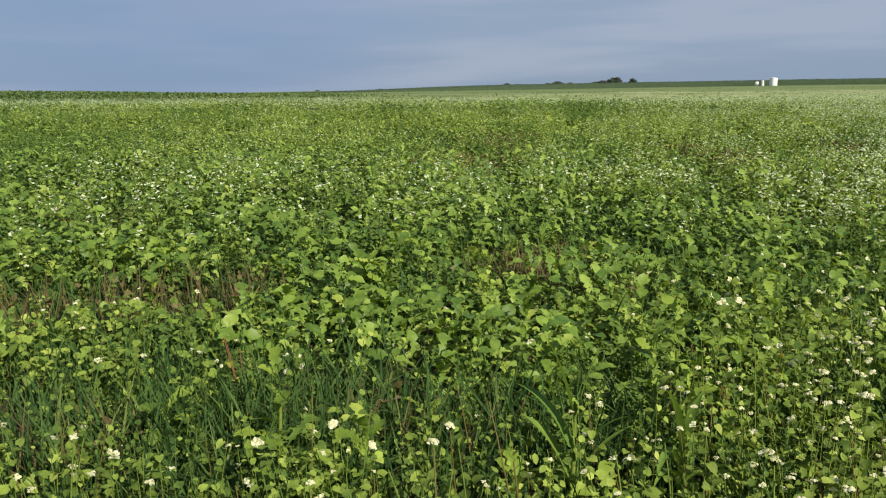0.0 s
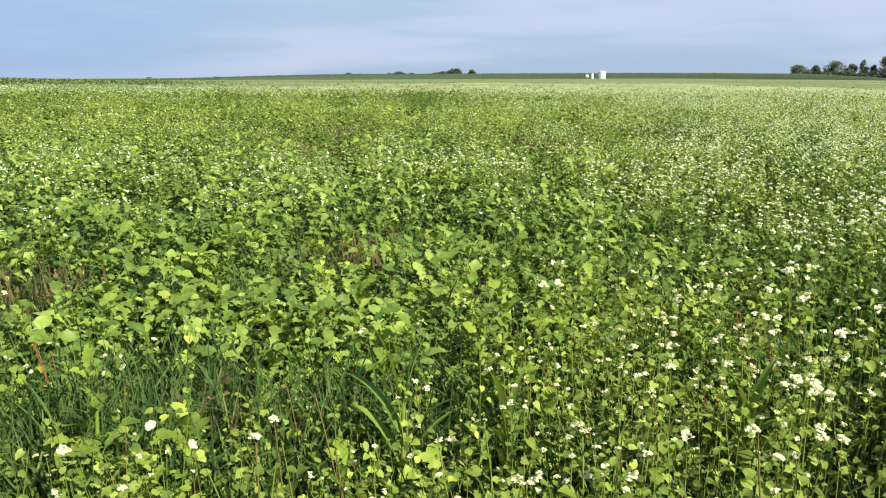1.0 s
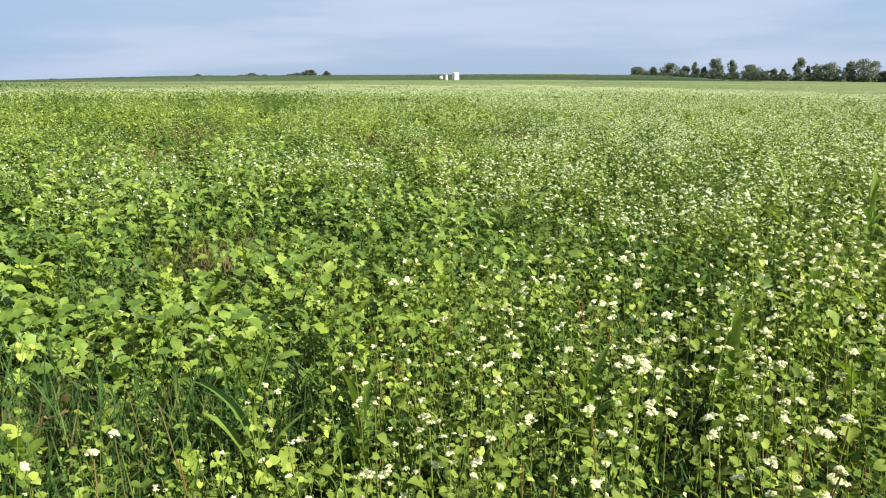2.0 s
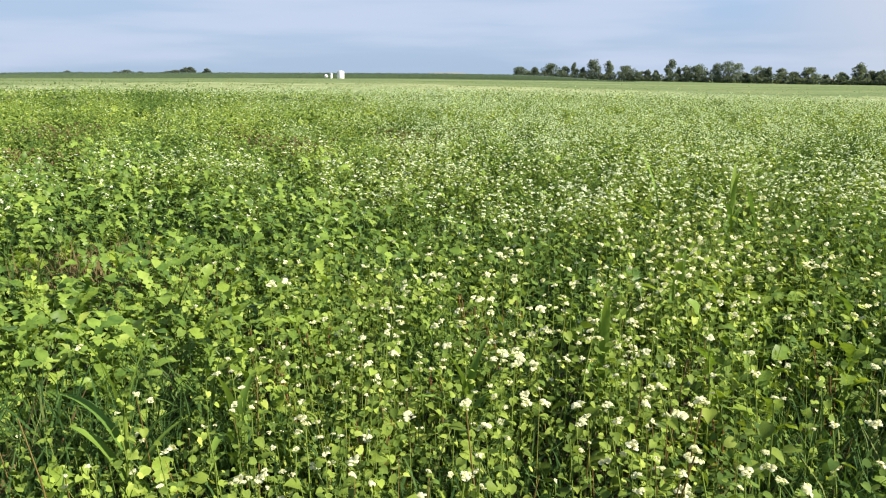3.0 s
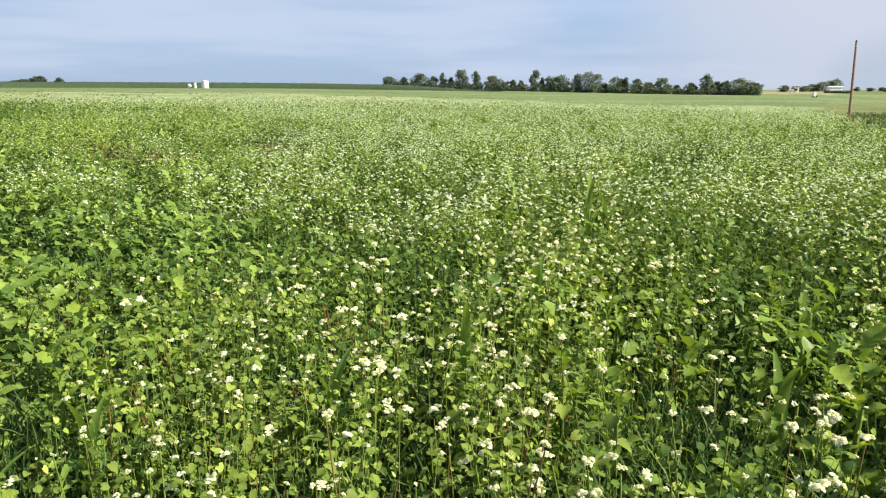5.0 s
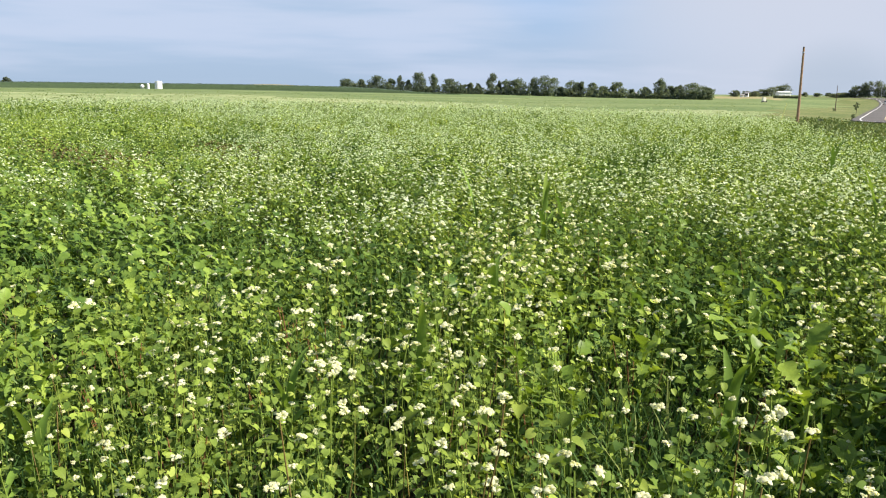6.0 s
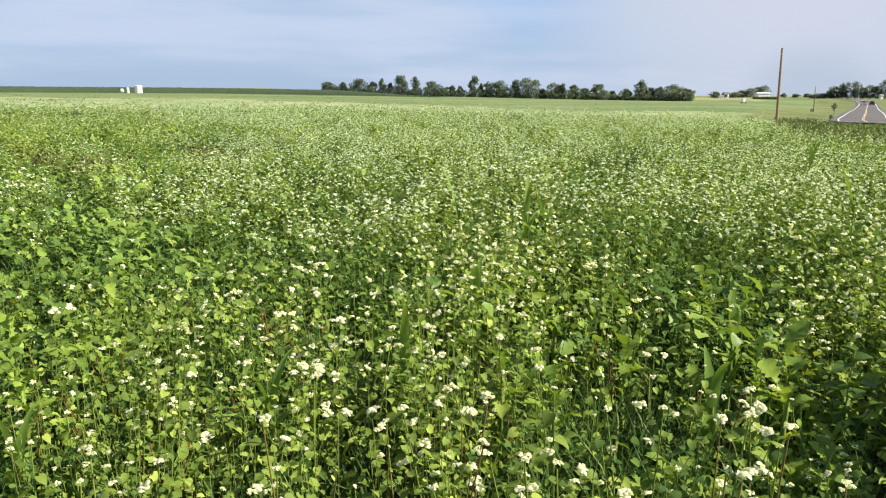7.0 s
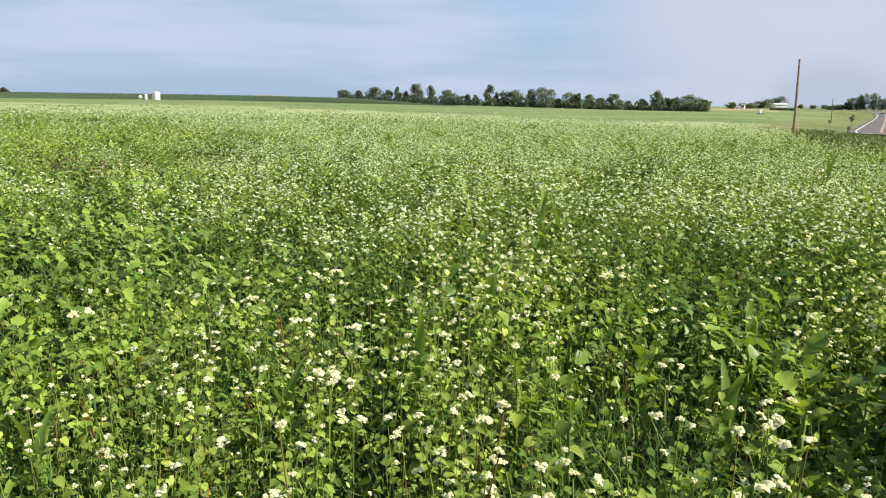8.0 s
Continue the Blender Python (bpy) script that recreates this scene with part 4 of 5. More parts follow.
leaf_d = Heap()
leaf_a, leaf_b, leaf_c, head_a, head_m, head_b, stems = Heap(), Heap(), Heap(), Heap(), Heap(), Heap(), Heap()
crop_plants(leaf_a, head_a, stems, 1300, 1.5, NEAR, HEART, 16, 0.031, CLUSTERS, 1, 0.033)
crop_plants(leaf_a, head_a, stems, 2300, NEAR, 6.5, HEART, 13, 0.047, CLUSTERS, 1, 0.033)
crop_plants(leaf_a, head_a, stems, 2000, NEAR, 6.5, DIAMOND, 17, 0.033, CLUSTERS, 2, 0.029, hang=0.2)
crop_plants(leaf_a, head_m, stems, 7000, 6.5, 11.0, DIAMOND, 15, 0.038, SMALL_CLUSTERS, 3, 0.0315, 0.3, hang=0.22)
crop_plants(leaf_b, head_b, None, 22000, 11.0, 21.0, FLAKE, 13, 0.044, [PYRAMID], 5, 0.0158, 0.35, loose=1.2, hang=0.18, tilt=0.5)
crop_plants(leaf_c, head_b, None, 26500, 21.0, 40.0, FLAKE, 10, 0.052, [FLECK], 6, 0.0190, 0.5, loose=1.5, hang=0.16, tilt=0.5)
crop_plants(leaf_c, head_b, None, 20000, 40.0, 62.0, FLAKE, 6, 0.105, [FLECK], 5, 0.028, 0.5, loose=2.0, hang=0.16)
crop_plants(leaf_c, head_b, None, 9000, 58.0, 71.0, FLAKE, 3, 0.10, [FLECK], 9, 0.030, 0.45, loose=2.4, hang=0.3)
for span in ((-87, -54), (53, 87)):
    crop_plants(leaf_c, head_b, None, 3000, 1.6, 16.0, FLAKE, 10, 0.070, [PYRAMID], 2, 0.020, 0.25, span=span)
stuff("buckwheat_leaves", leaf_a, LEAF, "bright green heart-shaped leaves of the nearer buckwheat", "leaves")
stuff("buckwheat_leaves", leaf_b, LEAF, "green buckwheat leaves in the dense crop", "leaves")
stuff("buckwheat_leaves", leaf_c, LEAF, "green buckwheat canopy spreading into the distance", "leaves")
stuff("weed_leaves", leaf_d, DARK_LEAF, "darker green leaves in clumps between the buckwheat, weeds and painted-in shade", "leaves")
stuff("buckwheat_flowers", head_a, PETAL, "small white clustered buckwheat flower heads", "flowers")
stuff("buckwheat_flowers", head_m, MID_PETAL, "pale flower heads dotted over the crop", "flowers")
stuff("buckwheat_flowers", head_b, FAR_PETAL, "cream haze of far buckwheat flowers", "flowers")
stuff("buckwheat_stems", stems, STEM, "thin green and reddish buckwheat stems", "stems")

# lower foliage filling the crop beneath its tops; nearer leaves have shade in their colour
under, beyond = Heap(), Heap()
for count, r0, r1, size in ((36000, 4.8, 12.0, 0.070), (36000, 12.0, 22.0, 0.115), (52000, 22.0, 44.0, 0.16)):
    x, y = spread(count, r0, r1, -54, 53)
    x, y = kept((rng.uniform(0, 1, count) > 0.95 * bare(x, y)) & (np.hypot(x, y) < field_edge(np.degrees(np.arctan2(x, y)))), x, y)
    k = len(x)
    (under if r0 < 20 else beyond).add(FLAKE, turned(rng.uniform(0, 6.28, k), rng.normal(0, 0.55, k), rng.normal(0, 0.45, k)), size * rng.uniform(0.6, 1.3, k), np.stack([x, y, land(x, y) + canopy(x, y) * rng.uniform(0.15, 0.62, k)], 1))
stuff("lower_foliage", beyond, LEAF, "green lower leaves of the distant crop", "leaves")
stuff("lower_foliage", under, DARK_LEAF, "lower leaves of the crop, coloured dark green to deepen the shade", "leaves")

# radish leaves farther off
broad = Heap()
for s in LOBED_LOW:
    x, y = spread(6600, NEAR, 15.0, -54, 53)
    x, y = kept((rng.uniform(0, 1, len(x)) < (broad_share(x, y) - 0.03) * (0.95 + 1.3 * patchy(x, y, 0.55, 31.0))) & (rng.uniform(0, 1, len(x)) > bare(x, y)), x, y)
    k = len(x)
    broad.add(s, SUNWARD @ turned(rng.uniform(0, 6.28, k), rng.normal(0.28, 0.32, k), rng.normal(0, 0.28, k)), rng.uniform(0.070, 0.185, k), np.stack([x, y, land(x, y) + canopy(x, y) * rng.uniform(0.30, 0.98, k) * (1 + 0.35 * patchy(x, y, 0.55, 31.0))], 1))
stuff("radish_leaves", broad, BROAD, "broad yellow-green radish leaves between the buckwheat", "leaves")

# grass between the plants
blades = Heap()
for s in range(5):
    shape = blade_shape(4, 0.018 + 0.004 * s, 0.10 + 0.10 * s, 0.06 + 0.08 * s)
    x, y = spread(15500, 1.5, 8.0, -54, 53)
    x, y = kept(rng.uniform(0, 1, len(x)) < grass_share(x, y), x, y)
    k = len(x)
    blades.add(shape, turned(rng.uniform(0, 6.28, k), rng.normal(0, 0.2, k), rng.normal(0, 0.2, k)), rng.uniform(0.18, 0.46, k), np.stack([x, y, land(x, y)], 1))
stuff("grass", blades, BLADE, "blue-green grass blades growing through the crop", "grass")

# withered leaves where the crop has died back
dead = Heap()
for px, py, rx, ry in WITHERED + tuple((q[0], q[1], q[2] * 0.8, q[3] * 0.8) for q in THIN):
    k = int((750 if py > 12 else 240) * (rx * ry) ** 0.5)
    x, y = px + rng.normal(0, 0.6 * rx, k), py + rng.normal(0, 0.6 * ry, k)
    up = (canopy(x, y) + 0.10) if py > 12 else 0.26
    dead.add(FLAKE, turned(rng.uniform(0, 6.28, k), rng.normal(0, 0.7, k), rng.normal(0, 0.5, k)), rng.uniform(0.025, 0.06, k), np.stack([x, y, land(x, y) + up * (rng.uniform(0.05, 1.0, k) if py < 12 else rng.uniform(0.55, 1.05, k))], 1))
    dead.add(blade_shape(2, 0.03, 0.1, 0.1), turned(rng.uniform(0, 6.28, k), rng.normal(0, 0.25, k), rng.normal(0, 0.25, k)), rng.uniform(0.18, 0.44, k), np.stack([x, y, land(x, y)], 1))
stuff("withered_leaves", dead, DEAD, "reddish-brown withered leaves in thin spots of the crop", "dead leaves")

# dry stalks and straw on the soil
dry = Heap()
x, y = spread(9000, 1.1, 18.0)
x, y = kept(rng.uniform(0, 1, len(x)) < 0.35 + bare(x, y), x, y)
k = len(x)
dry.add(blade_shape(2, 0.03, 0.2, 0.2), turned(rng.uniform(0, 6.28, k), rng.uniform(0.8, 1.5, k), rng.normal(0, 0.4, k)), rng.uniform(0.08, 0.24, k), np.stack([x, y, land(x, y) + 0.01], 1))
stuff("straw_litter", dry, STRAW, "brown dry straw and stalks on the soil", "straw")

# ================= far things =================
def crown(w, h, lift, seed, count, leaf):
    """A crown of many leaf clumps in uneven lobes, widest below the middle."""
    g = np.random.default_rng(seed)
    lobes = 16 + int(w)
    heap = Heap()
    peak = g.uniform(0.50, 0.74)
    for k in range(lobes):
        t = (k + g.uniform(0, 1)) / lobes
        girth = (0.62 + 0.38 * t / peak) if t < peak else max(0.25, 1 - ((t - peak) / (1.04 - peak)) ** 2.2)
        a, d = g.uniform(0, 6.28), math.sqrt(g.uniform(0.02, 1)) * 0.36 * w * girth
        c = np.array([d * math.cos(a), d * math.sin(a), lift + (h - lift) * (0.04 + 0.86 * t)])
        s = np.array([w * g.uniform(0.12, 0.21), w * g.uniform(0.12, 0.21), (h - lift) * g.uniform(0.08, 0.15)])
        n = count // lobes
        p = g.normal(0, 1, (n, 3))
        p /= np.linalg.norm(p, axis=1)[:, None]
        p *= g.uniform(0.2, 1.35, n)[:, None] ** 0.5
        heap.add(FLAKE, turned(g.uniform(0, 6.28, n), g.normal(0, 0.8, n), g.normal(0, 0.8, n)), leaf * g.uniform(0.6, 1.5, n), c + p * s)
    return heap


def tree(x, y, top, w, seed, group, mat=None, leaf=0.56, count=900, label="dark green broad-leaved tree with an uneven crown", lift=0.18):
    base = float(land(x, y))
    h = max(top - base, 0.5)
    t = thing("tree", label, "tree", group, pose(x, y, base))
    g = random.Random(seed)
    bm = bmesh.new()
    fork = h * 0.45
    rod(bm, (0, 0, -0.2), (0.1, 0, fork), 0.035 * h * 0.6, 0.02 * h * 0.6, 7)
    for k in range(4):
        a = g.uniform(0, 6.28)
        rod(bm, (0.1, 0, fork * g.uniform(0.55, 0.98)), (0.3 * w * math.cos(a), 0.3 * w * math.sin(a), h * g.uniform(0.6, 0.85)), 0.012 * h * 0.6, 0.004 * h, 5)
    part("trunk", bm, BARK, t)
    part("crown", crown(w, h, h * lift, seed, count, leaf).mesh("crown", mat or HAZED_TREE_LEAF), None, t)
    return t


# the row of trees beyond the crop: direction, height of the top, width
row_one = [(12.26, 7.2, 7.8), (13.29, 6.9, 4.4), (14.34, 9.0, 8.2), (15.28, 7.4, 4.8), (15.91, 8.8, 4.0), (16.47, 6.7, 2.9), (17.24, 10.8, 7.7), (18.13, 9.8, 5.2), (19.43, 7.5, 7.6),
           (20.3, 4.6, 4.7), (20.77, 5.3, 3.3), (21.29, 5.0, 3.3), (22.22, 10.5, 5.2), (22.7, 6.6, 2.3), (23.25, 7.0, 5.6), (24.1, 7.6, 8.4), (25.12, 8.2, 4.6)]
row_two = [(25.95, 9.2, 10.2), (26.89, 3.9, 4.6), (27.69, 6.6, 6.9), (28.3, 6.4, 3.2), (29.03, 5.7, 5.0), (29.74, 4.3, 5.9), (30.74, 6.2, 6.8), (31.62, 3.1, 2.7), (32.5, 3.9, 5.0),
           (33.55, 7.8, 6.7), (34.13, 4.5, 4.5), (34.77, 4.7, 4.5), (35.6, 5.7, 9.8), (36.51, 3.8, 6.2)]
for k, (turn, top, w) in enumerate(row_one + row_two):
    x, y = at_turn(turn, 420 - (turn - 14) * 1.6)
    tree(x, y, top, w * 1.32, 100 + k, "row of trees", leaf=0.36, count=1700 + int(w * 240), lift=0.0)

# scrub that closes the foot of the row
scrub = Heap()
turn = rng.uniform(11.8, 36.9, 12000)
d = 417 - (turn - 14) * 1.6 + rng.uniform(-2.5, 2.5, 12000)
x, y = d * np.sin(np.radians(turn)), d * np.cos(np.radians(turn))
tall = 3.1 + 0.9 * np.sin(turn * 5.1) + 0.6 * np.sin(turn * 13.7)
scrub.add(FLAKE, turned(rng.uniform(0, 6.28, 12000), rng.normal(0, 0.8, 12000), rng.normal(0, 0.8, 12000)), rng.uniform(0.40, 0.9, 12000), np.stack([x, y, land(x, y) + np.maximum(tall, 0.6) * rng.uniform(0.02, 1, 12000)], 1))
stuff("scrub", scrub, HAZED_TREE_LEAF, "dark scrub along the foot of the tree row", "bushes")

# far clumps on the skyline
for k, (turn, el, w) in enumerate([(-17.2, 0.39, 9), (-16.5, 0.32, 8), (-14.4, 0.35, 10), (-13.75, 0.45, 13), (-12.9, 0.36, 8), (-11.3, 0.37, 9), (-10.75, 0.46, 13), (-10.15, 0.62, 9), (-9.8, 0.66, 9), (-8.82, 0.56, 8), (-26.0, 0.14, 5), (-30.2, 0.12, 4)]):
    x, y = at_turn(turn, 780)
    tree(x, y, 1.57 + 780 * math.tan(radians(el + 0.05)), w * 1.15, 300 + k, "trees on the skyline", HAZED_FAR_LEAF, 0.8, 1300, "dark rounded tree on the far skyline", 0.02)

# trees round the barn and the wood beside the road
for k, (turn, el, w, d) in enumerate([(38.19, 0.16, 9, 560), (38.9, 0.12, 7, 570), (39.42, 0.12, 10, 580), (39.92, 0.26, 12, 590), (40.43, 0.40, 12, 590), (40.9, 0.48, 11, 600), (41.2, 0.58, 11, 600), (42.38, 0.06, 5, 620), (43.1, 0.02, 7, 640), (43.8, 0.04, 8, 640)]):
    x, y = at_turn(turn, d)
    tree(x, y, 1.57 + d * math.tan(radians(el)), w, 400 + k, "trees round the barn", HAZED_FAR_LEAF, 0.42, 1500, "dark green tree beside the white barn", 0.05)
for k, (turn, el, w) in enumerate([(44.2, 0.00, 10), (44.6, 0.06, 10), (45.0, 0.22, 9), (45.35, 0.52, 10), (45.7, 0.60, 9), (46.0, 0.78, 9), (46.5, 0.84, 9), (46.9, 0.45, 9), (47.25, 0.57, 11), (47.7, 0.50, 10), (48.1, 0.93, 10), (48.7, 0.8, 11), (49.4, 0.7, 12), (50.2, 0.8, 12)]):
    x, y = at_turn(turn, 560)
    tree(x, y, 1.57 + 560 * math.tan(radians(el)), w, 500 + k, "wood beside the road", HAZED_FAR_LEAF, 0.42, 1700, "dark green tree in the wood beside the road", 0.03)

# tall corn on the low rise: many upright leaves in an even-topped stand
def corn_height(turn):
    return 2.2 * smooth(20.5, 12.0, turn) * (0.03 + 0.97 * smooth(-33, -17, turn))


corn = Heap()
k = 22000
turn = rng.uniform(-40, 20.0, k)
d = rng.uniform(363, 410, k)
x, y = d * np.sin(np.radians(turn)), d * np.cos(np.radians(turn))
corn.add(FLAKE, turned(rng.uniform(0, 6.28, k), rng.normal(0.5, 0.4, k), rng.normal(0, 0.4, k)), rng.uniform(0.26, 0.42, k), np.stack([x, y, land(x, y) - 0.1 + corn_height(turn) * 0.95 * rng.uniform(0.02, 1, k) ** 0.5], 1))
# the leaves grow so close that only the stand's front and top show
cols = np.arange(-40, 20.01, 0.08)
n = len(cols)
rows_of = [(364.0, 0.0), (364.4, 0.86), (372.0, 0.93), (384.0, 0.93), (397.0, 0.93), (410.0, 0.93), (410.4, 0.0)]
v = np.array([(d * math.sin(radians(t)), d * math.cos(radians(t)), float(land(d * math.sin(radians(t)), d * math.cos(radians(t)))) - 0.12 + float(corn_height(t)) * up * rng.uniform(0.93, 1.06)) for d, up in rows_of for t in cols])
f = np.array([(r * n + c, r * n + c + 1, (r + 1) * n + c + 1, (r + 1) * n + c) for r in range(len(rows_of) - 1) for c in range(n - 1)])
corn.v.append(v)
corn.f.append(np.concatenate([f[:, (0, 1, 2)], f[:, (0, 2, 3)]]) + corn.n)
corn.n += len(v)
stuff("corn_field", corn, CORN, "even dark green stand of tall corn on the rise", "corn")

# taller crop that meets the sky beyond the field's higher side
crop = Heap()
k = 20000
turn = rng.uniform(-56, -24, k)
turn = turn[rng.uniform(0, 1, k) < 0.05 + smooth(-25, -40, turn)]
k = len(turn)
d = rng.uniform(120, 165, k)
x, y = d * np.sin(np.radians(turn)), d * np.cos(np.radians(turn))
crop.add(FLAKE, turned(rng.uniform(0, 6.28, k), rng.normal(0.5, 0.5, k), rng.normal(0, 0.4, k)), rng.uniform(0.18, 0.38, k), np.stack([x, y, land(x, y) + (0.1 + 1.35 * smooth(-26, -52, turn)) * rng.uniform(0.2, 1.0, k)], 1))
stuff("crop_stand", crop, CROP_LEAF, "mid-green stand of taller crop beyond the flowers", "crop")


# uneven tufts over the short crop beyond the flowers
short = Heap()
k = 22000
turn, d = rng.uniform(-54, 41, k), 72 + 190 * rng.uniform(0, 1, k) ** 1.6
x, y = d * np.sin(np.radians(turn)), d * np.cos(np.radians(turn))
turn, d, x, y = kept((d > field_edge(turn) + 2) & (patchy(turn * 1.5, d * 0.12, 2.0, 17) > -0.15), turn, d, x, y)
k = len(x)
short.add(FLAKE, turned(rng.uniform(0, 6.28, k), rng.normal(0.5, 0.4, k), rng.normal(0, 0.4, k)), rng.uniform(0.10, 0.26, k), np.stack([x, y, land(x, y) + rng.uniform(0.0, 0.12, k)], 1))
stuff("short_crop", short, PALE_LEAF, "sparse pale green tufts over the short crop", "crop")

# rough grass between the field and the road
rough = Heap()
k = 30000
turn, d = rng.uniform(39, 53, k), rng.uniform(30, 150, k)
x, y = d * np.sin(np.radians(turn)), d * np.cos(np.radians(turn))
gap = np.min(np.hypot(x[:, None] - road_xy[None, ::4, 0], y[:, None] - road_xy[None, ::4, 1]), axis=1)
keep = (gap > 6.5) & (d > field_edge(turn) - 2) & (rng.uniform(0, 1, k) < 1.2 - 0.008 * (d - 35) - 0.6 * (turn < 42)) & ((d < 96) | (gap < 22))
x, y = kept(keep, x, y)
k = len(x)
rough.add(FLAKE, turned(rng.uniform(0, 6.28, k), rng.normal(0.9, 0.4, k), rng.normal(0, 0.5, k)), rng.uniform(0.14, 0.32, k) * (1 + 0.5 * patchy(x, y, 6, 2)), np.stack([x, y, land(x, y) + rng.uniform(0, 0.12, k)], 1))
stuff("verge_grass", rough, ROUGH_GRASS, "rough dark green and straw-coloured grass on the verge", "grass")


# ---- white tanks in the corn
def tank(turn, d, r, h, label, ball=False):
    x, y = at_turn(turn, d)
    t = thing("storage_tank", label, "tank", "white tanks", pose(x, y, float(land(x, y)), rz=-turn))
    bm = bmesh.new()
    if ball:
        bmesh.ops.create_uvsphere(bm, u_segments=20, v_segments=12, radius=r, matrix=pose(0, 0, h - r))
        part("vessel", bm, WHITE, t)
        legs = r * 0.6
        for sx in (-1, 1):
            for sy in (-1, 1):
                part("leg", rod(bmesh.new(), (sx * legs, sy * legs, 0), (sx * legs, sy * legs, h - r), 0.07, 0.07, 6), STEEL, t)
        return
    rod(bm, (0, 0, 0), (0, 0, h * 0.92), r, r, 28)
    part("shell", bm, WHITE, t)
    part("roof_cone", rod(bmesh.new(), (0, 0, h * 0.92), (0, 0, h), r * 1.02, r * 0.12, 28), WHITE, t)
    for s in range(3):
        part("hoop", rod(bmesh.new(), (0, 0, h * (0.2 + 0.25 * s)), (0, 0, h * (0.2 + 0.25 * s) + 0.08), r * 1.012, r * 1.012, 28), WHITE, t)


tank(0.0, 345, 1.42, 3.15, "large white cylindrical storage tank standing by the corn")
tank(-0.64, 345, 0.5, 2.2, "narrow white upright tank standing by the corn")
tank(-1.0, 345, 0.75, 1.7, "small rounded white tank standing by the corn", True)


# ---- poles
def utility_pole(turn, d, top, thick, label, fittings=True, wood=None):
    x, y = at_turn(turn, d)
    base = float(land(x, y))
    t = thing("utility_pole", label, "pole", "poles along the road", pose(x, y, base))
    h = top - base
    part("shaft", rod(bmesh.new(), (0, 0, -0.3), (0, 0, h), thick, thick * 0.62, 12), wood or POLE, t)
    if fittings:
        part("cap", rod(bmesh.new(), (0, 0, h), (0, 0, h + 0.12), thick * 0.66, thick * 0.5, 12), OLD_WOOD, t, "dark weathered top")
        part("band", rod(bmesh.new(), (0, 0, h * 0.93), (0, 0, h * 0.93 + 0.15), thick * 0.72, thick * 0.72, 12), STEEL, t, "grey metal band")
    return t


utility_pole(42.13, 100, 1.57 + 100 * math.tan(radians(2.8)), 0.17, "tall brown wooden utility pole at the field's edge")
utility_pole(44.22, 225, 1.57 + 225 * math.tan(radians(0.48)), 0.11, "dark wooden utility pole beside the road", False, OLD_WOOD)
utility_pole(46.68, 420, 1.57 + 420 * math.tan(radians(0.62)), 0.10, "slim grey distant pole before the wood", False, STEEL)

x, y = at_turn(41.14, 97)
g = thing("guy_guard", "yellow plastic guard on a slanting guy wire", "guy wire", at=pose(x, y, float(land(x, y))))
side = Vector((math.cos(radians(41)), -math.sin(radians(41)), 0))
part("anchor", rod(bmesh.new(), (0, 0, -0.1), (0, 0, 0.25), 0.05, 0.03, 8), STEEL, g)
part("guard", rod(bmesh.new(), (0, 0, 0.2), side * 0.45 + Vector((0, 0, 2.1)), 0.032, 0.032, 8), GUARD, g)


# ---- buildings
def gable_house(turn, d, rz, length, depth, wall, roof, label, name="farm_building", lift=0.0, doors=2, cover=None):
    x, y = at_turn(turn, d)
    t = thing(name, label, "building", "farm buildings", pose(x, y, float(land(x, y)) + lift, rz=rz))
    bm = bmesh.new()
    l2, d2 = length / 2, depth / 2
    v = [bm.verts.new(p) for p in ((-l2, -d2, -1.5), (l2, -d2, -1.5), (l2, d2, -1.5), (-l2, d2, -1.5), (-l2, -d2, wall), (l2, -d2, wall), (l2, d2, wall), (-l2, d2, wall), (-l2, 0, wall + roof), (l2, 0, wall + roof))]
    for f in ((0, 1, 5, 4), (1, 2, 6, 9, 5), (2, 3, 7, 6), (3, 0, 4, 8, 7)):
        bm.faces.new([v[k] for k in f])
    part("wall", bm, WHITE, t)
    for s in (-1, 1):
        bm = bmesh.new()
        o = 0.4
        q = [(-l2 - o, s * (d2 + o), wall - roof * o / d2), (l2 + o, s * (d2 + o), wall - roof * o / d2), (l2 + o, 0, wall + roof), (-l2 - o, 0, wall + roof)]
        lo = [bm.verts.new(p) for p in q]
        hi = [bm.verts.new((p[0], p[1], p[2] + 0.18)) for p in q]
        for f in (lo, hi, (lo[0], lo[1], hi[1], hi[0]), (lo[1], lo[2], hi[2], hi[1]), (lo[2], lo[3], hi[3], hi[2]), (lo[3], lo[0], hi[0], hi[3])):
            bm.faces.new(f)
        part("roof_slope", bm, cover or ROOF, t, "pale metal roof" if cover else "grey metal roof")
    for k in range(doors):
        cx = -l2 + length * (k + 0.5) / doors
        part("door", box(bmesh.new(), (cx - 0.9, -d2 - 0.06, 0), (cx + 0.9, -d2 + 0.05, wall * 0.75)), DARK, t, "dark doorway")
    return t


gable_house(41.12, 520, -14, 7.2, 4, 1.5, 0.4, "long low white barn with a pale roof", "barn", 1.7, 0, WHITE)
gable_house(38.65, 540, -20, 2.0, 2.0, 0.8, 0.4, "small white shed among the far trees", "shed", 0.5, 0)
gable_house(38.95, 545, -50, 1.8, 2, 1.5, 0.6, "small white shed among the far trees", "shed", 0.9, 1)
gable_house(31.62, 408, -25, 5.0, 4, 1.5, 0.8, "white house half hidden by the tree row", "house", 0.2, 1)
gable_house(47.9, 548, -10, 1.5, 1.8, 0.5, 0.5, "white farmhouse before the wood", "house", 1.5, 1)

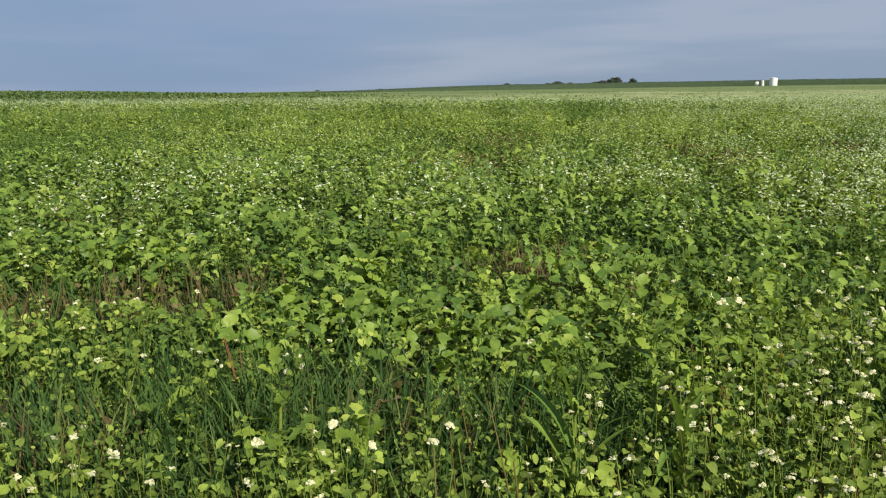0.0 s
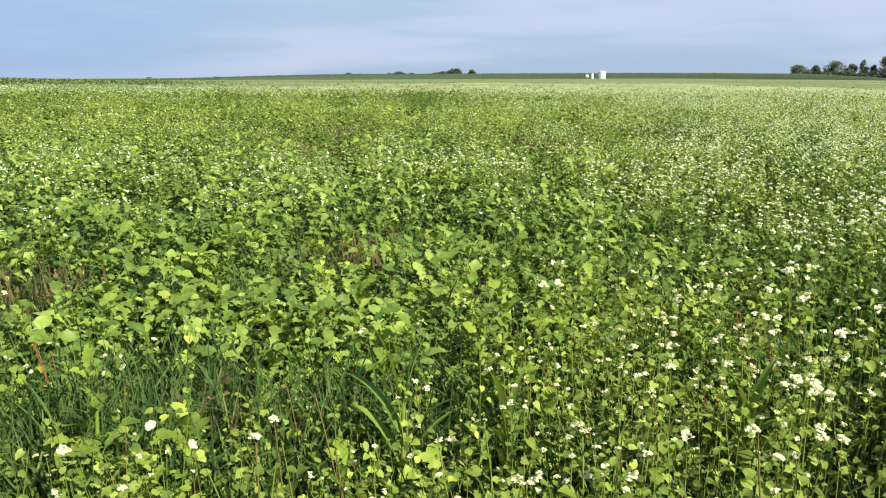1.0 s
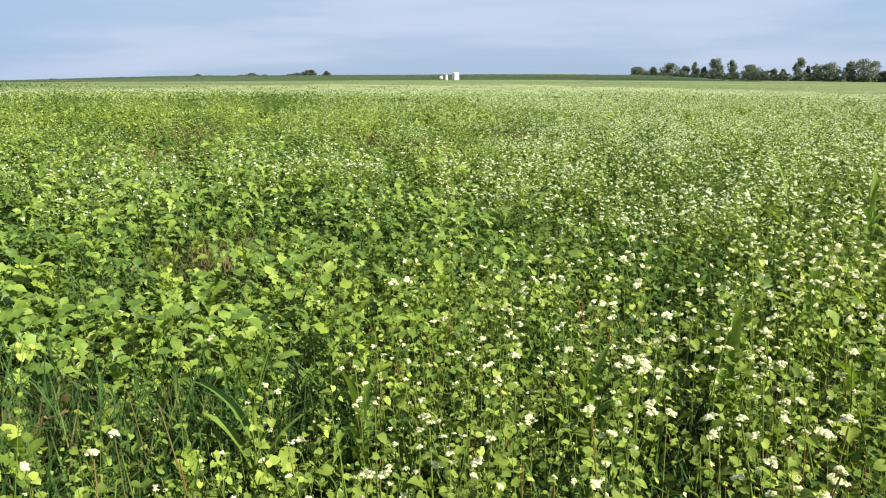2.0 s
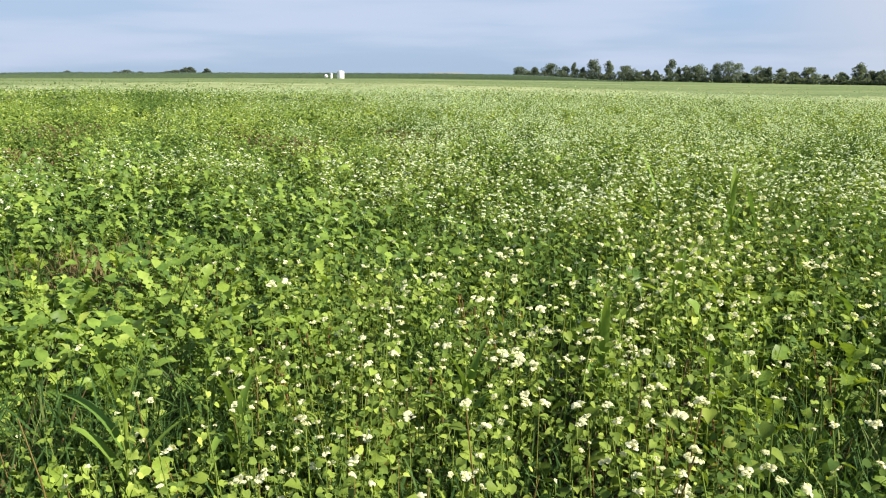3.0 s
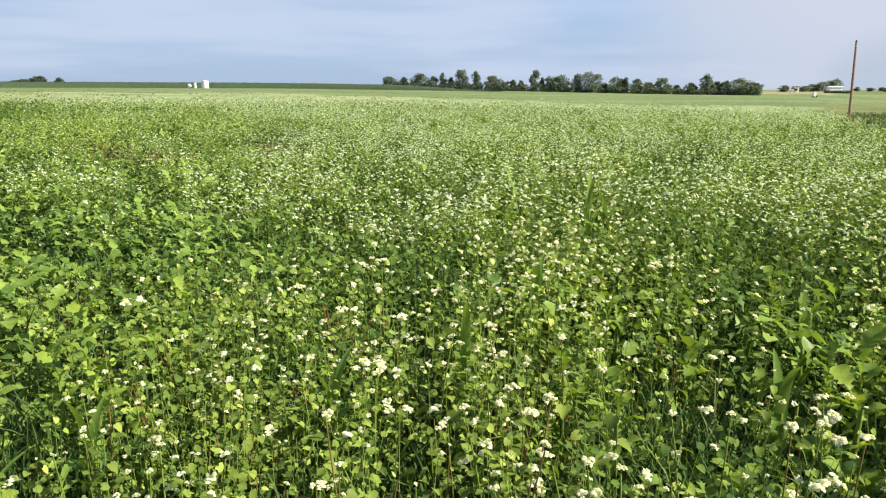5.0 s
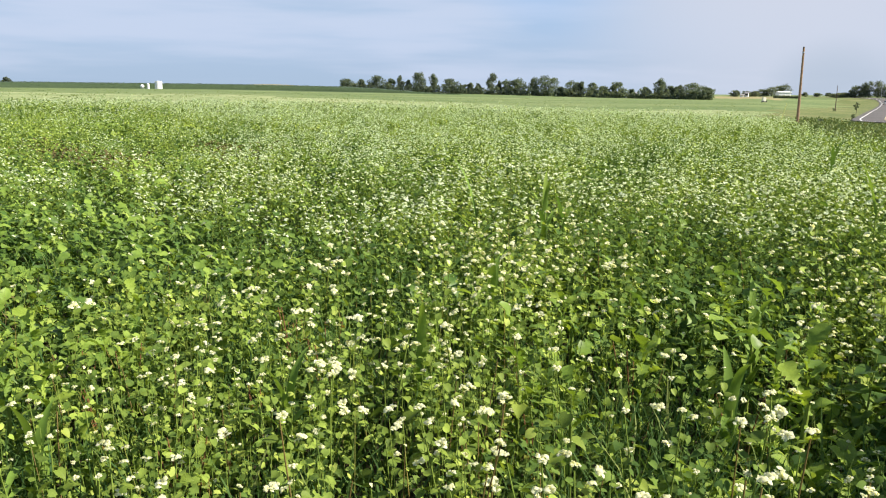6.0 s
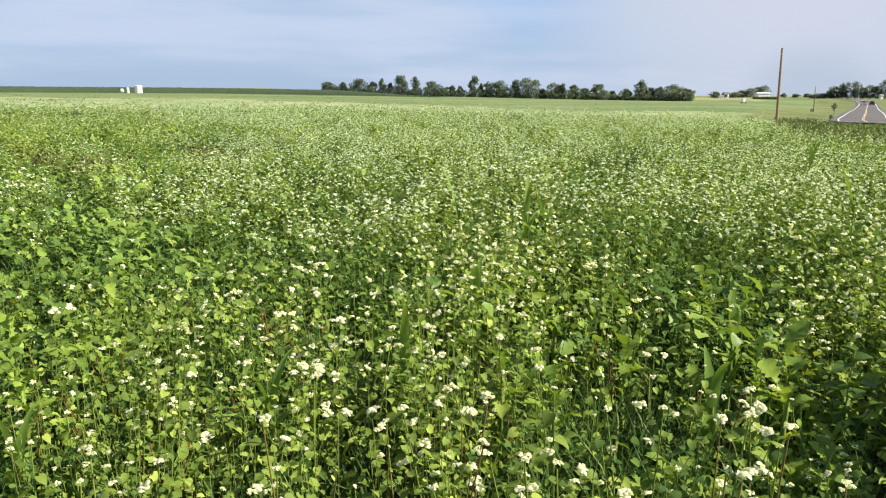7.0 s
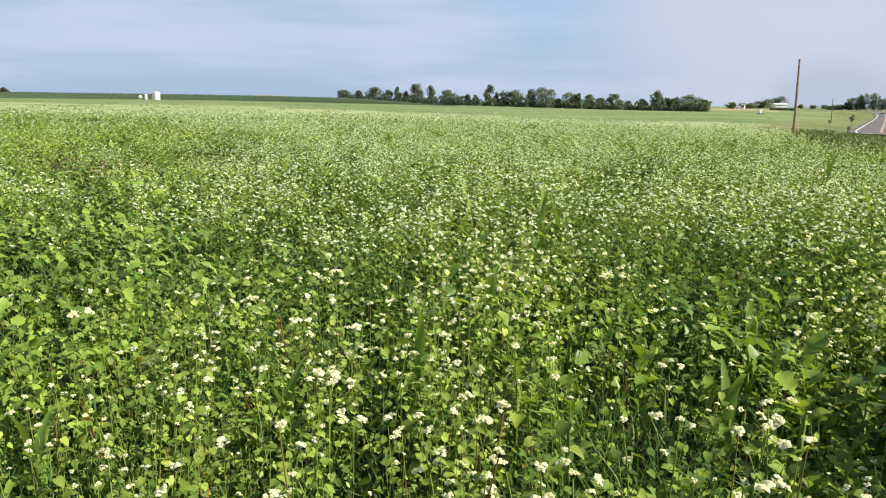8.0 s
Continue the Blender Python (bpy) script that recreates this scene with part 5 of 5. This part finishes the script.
# low hedge before the barn
hedge = Heap()
turn = rng.uniform(40.55, 42.1, 1500)
d = 512 + rng.uniform(-1.5, 1.5, 1500)
x, y = d * np.sin(np.radians(turn)), d * np.cos(np.radians(turn))
hedge.add(FLAKE, turned(rng.uniform(0, 6.28, 1500), rng.normal(0, 0.8, 1500), rng.normal(0, 0.8, 1500)), rng.uniform(0.3, 0.7, 1500), np.stack([x, y, land(x, y) + rng.uniform(0.0, 1.3, 1500)], 1))
stuff("hedge", hedge, HAZED_FAR_LEAF, "low dark hedge before the white barn", "hedge")

# pale wrapped trailer standing in the crop
x, y = at_turn(40.02, 330)
w = thing("farm_wagon", "pale cream box wagon standing in the field", "wagon", at=pose(x, y, float(land(x, y)), rz=-12))
part("body", box(bmesh.new(), (-0.62, -0.5, 0.35), (0.55, 0.5, 1.75), 0.08), CREAM, w)
part("skirt", box(bmesh.new(), (-0.95, -0.55, 0.25), (0.95, 0.55, 0.60), 0.05), CREAM, w)
for sx in (-0.6, 0.6):
    for sy in (-0.5, 0.5):
        part("wheel", rod(bmesh.new(), (sx, sy - 0.08, 0.3), (sx, sy + 0.08, 0.3), 0.3, 0.3, 14), RUBBER, w)


# ---- cars on the road
def car(along, side, heading, paint, label):
    k = min(range(len(road_path)), key=lambda q: abs(road_path[q].length - along))
    p = road_path[k]
    d = (road_path[k + 1] - road_path[k - 1]).normalized()
    n = Vector((d.y, -d.x))
    q = p + n * side
    rz = math.degrees(math.atan2(d.y, d.x)) + heading
    t = thing("car", label, "car", "cars on the road", pose(q.x, q.y, float(land(p.x, p.y)) + 0.24, rz=rz) @ Matrix.Scale(1.22, 4))
    b = part("body", box(bmesh.new(), (-2.2, -0.9, 0.28), (2.2, 0.9, 0.92), 0.14), paint, t)
    bm = bmesh.new()
    v = [bm.verts.new(c) for c in ((-1.75, -0.82, 0.9), (1.15, -0.82, 0.9), (1.15, 0.82, 0.9), (-1.75, 0.82, 0.9), (-1.25, -0.66, 1.46), (0.35, -0.66, 1.46), (0.35, 0.66, 1.46), (-1.25, 0.66, 1.46))]
    for f in ((0, 1, 5, 4), (1, 2, 6, 5), (2, 3, 7, 6), (3, 0, 4, 7)):
        bm.faces.new([v[c] for c in f])
    part("cabin_glass", bm, GLASS, t, "dark tinted windows")
    part("roof", box(bmesh.new(), (-1.28, -0.68, 1.44), (0.38, 0.68, 1.52), 0.03), paint, t)
    for sx in (-1.35, 1.35):
        for sy in (-0.82, 0.82):
            wheel = part("wheel", rod(bmesh.new(), (sx, sy - 0.1, 0.32), (sx, sy + 0.1, 0.32), 0.32, 0.32, 16), RUBBER, t)
            part("rim", rod(bmesh.new(), (sx, sy - 0.105, 0.32), (sx, sy + 0.105, 0.32), 0.18, 0.18, 12), STEEL, wheel)
    for sy in (-0.65, 0.65):
        part("tail_light", box(bmesh.new(), (-2.23, sy - 0.16, 0.62), (-2.17, sy + 0.16, 0.78)), TAIL, t)
        part("headlight", box(bmesh.new(), (2.17, sy - 0.16, 0.58), (2.23, sy + 0.16, 0.74)), WHITE, t)


car(428, -1.75, 180, CAR_WHITE, "white car coming along the road")
car(425, 1.75, 0, CAR_DARK, "dark red car driving away along the road")

# small dark tree and low bushes on the verge
for turn, d, el, w, n, up, label in ((45.4, 190, -0.50, 1.25, 260, 0.42, "small dark shrub on the grass verge"), (44.1, 222, -0.88, 1.1, 120, 0.02, "low dark bush at the pole's foot"),
                                     (45.3, 150, -1.22, 1.0, 120, 0.02, "low dry bush on the grass verge"), (43.4, 118, -1.6, 0.9, 120, 0.02, "low weedy bush on the grass verge")):
    x, y = at_turn(turn, d)
    tree(x, y, 1.57 + d * math.tan(radians(el)), w, int(turn * 10), "verge shrubs", leaf=0.16, count=n, label=label, lift=up)
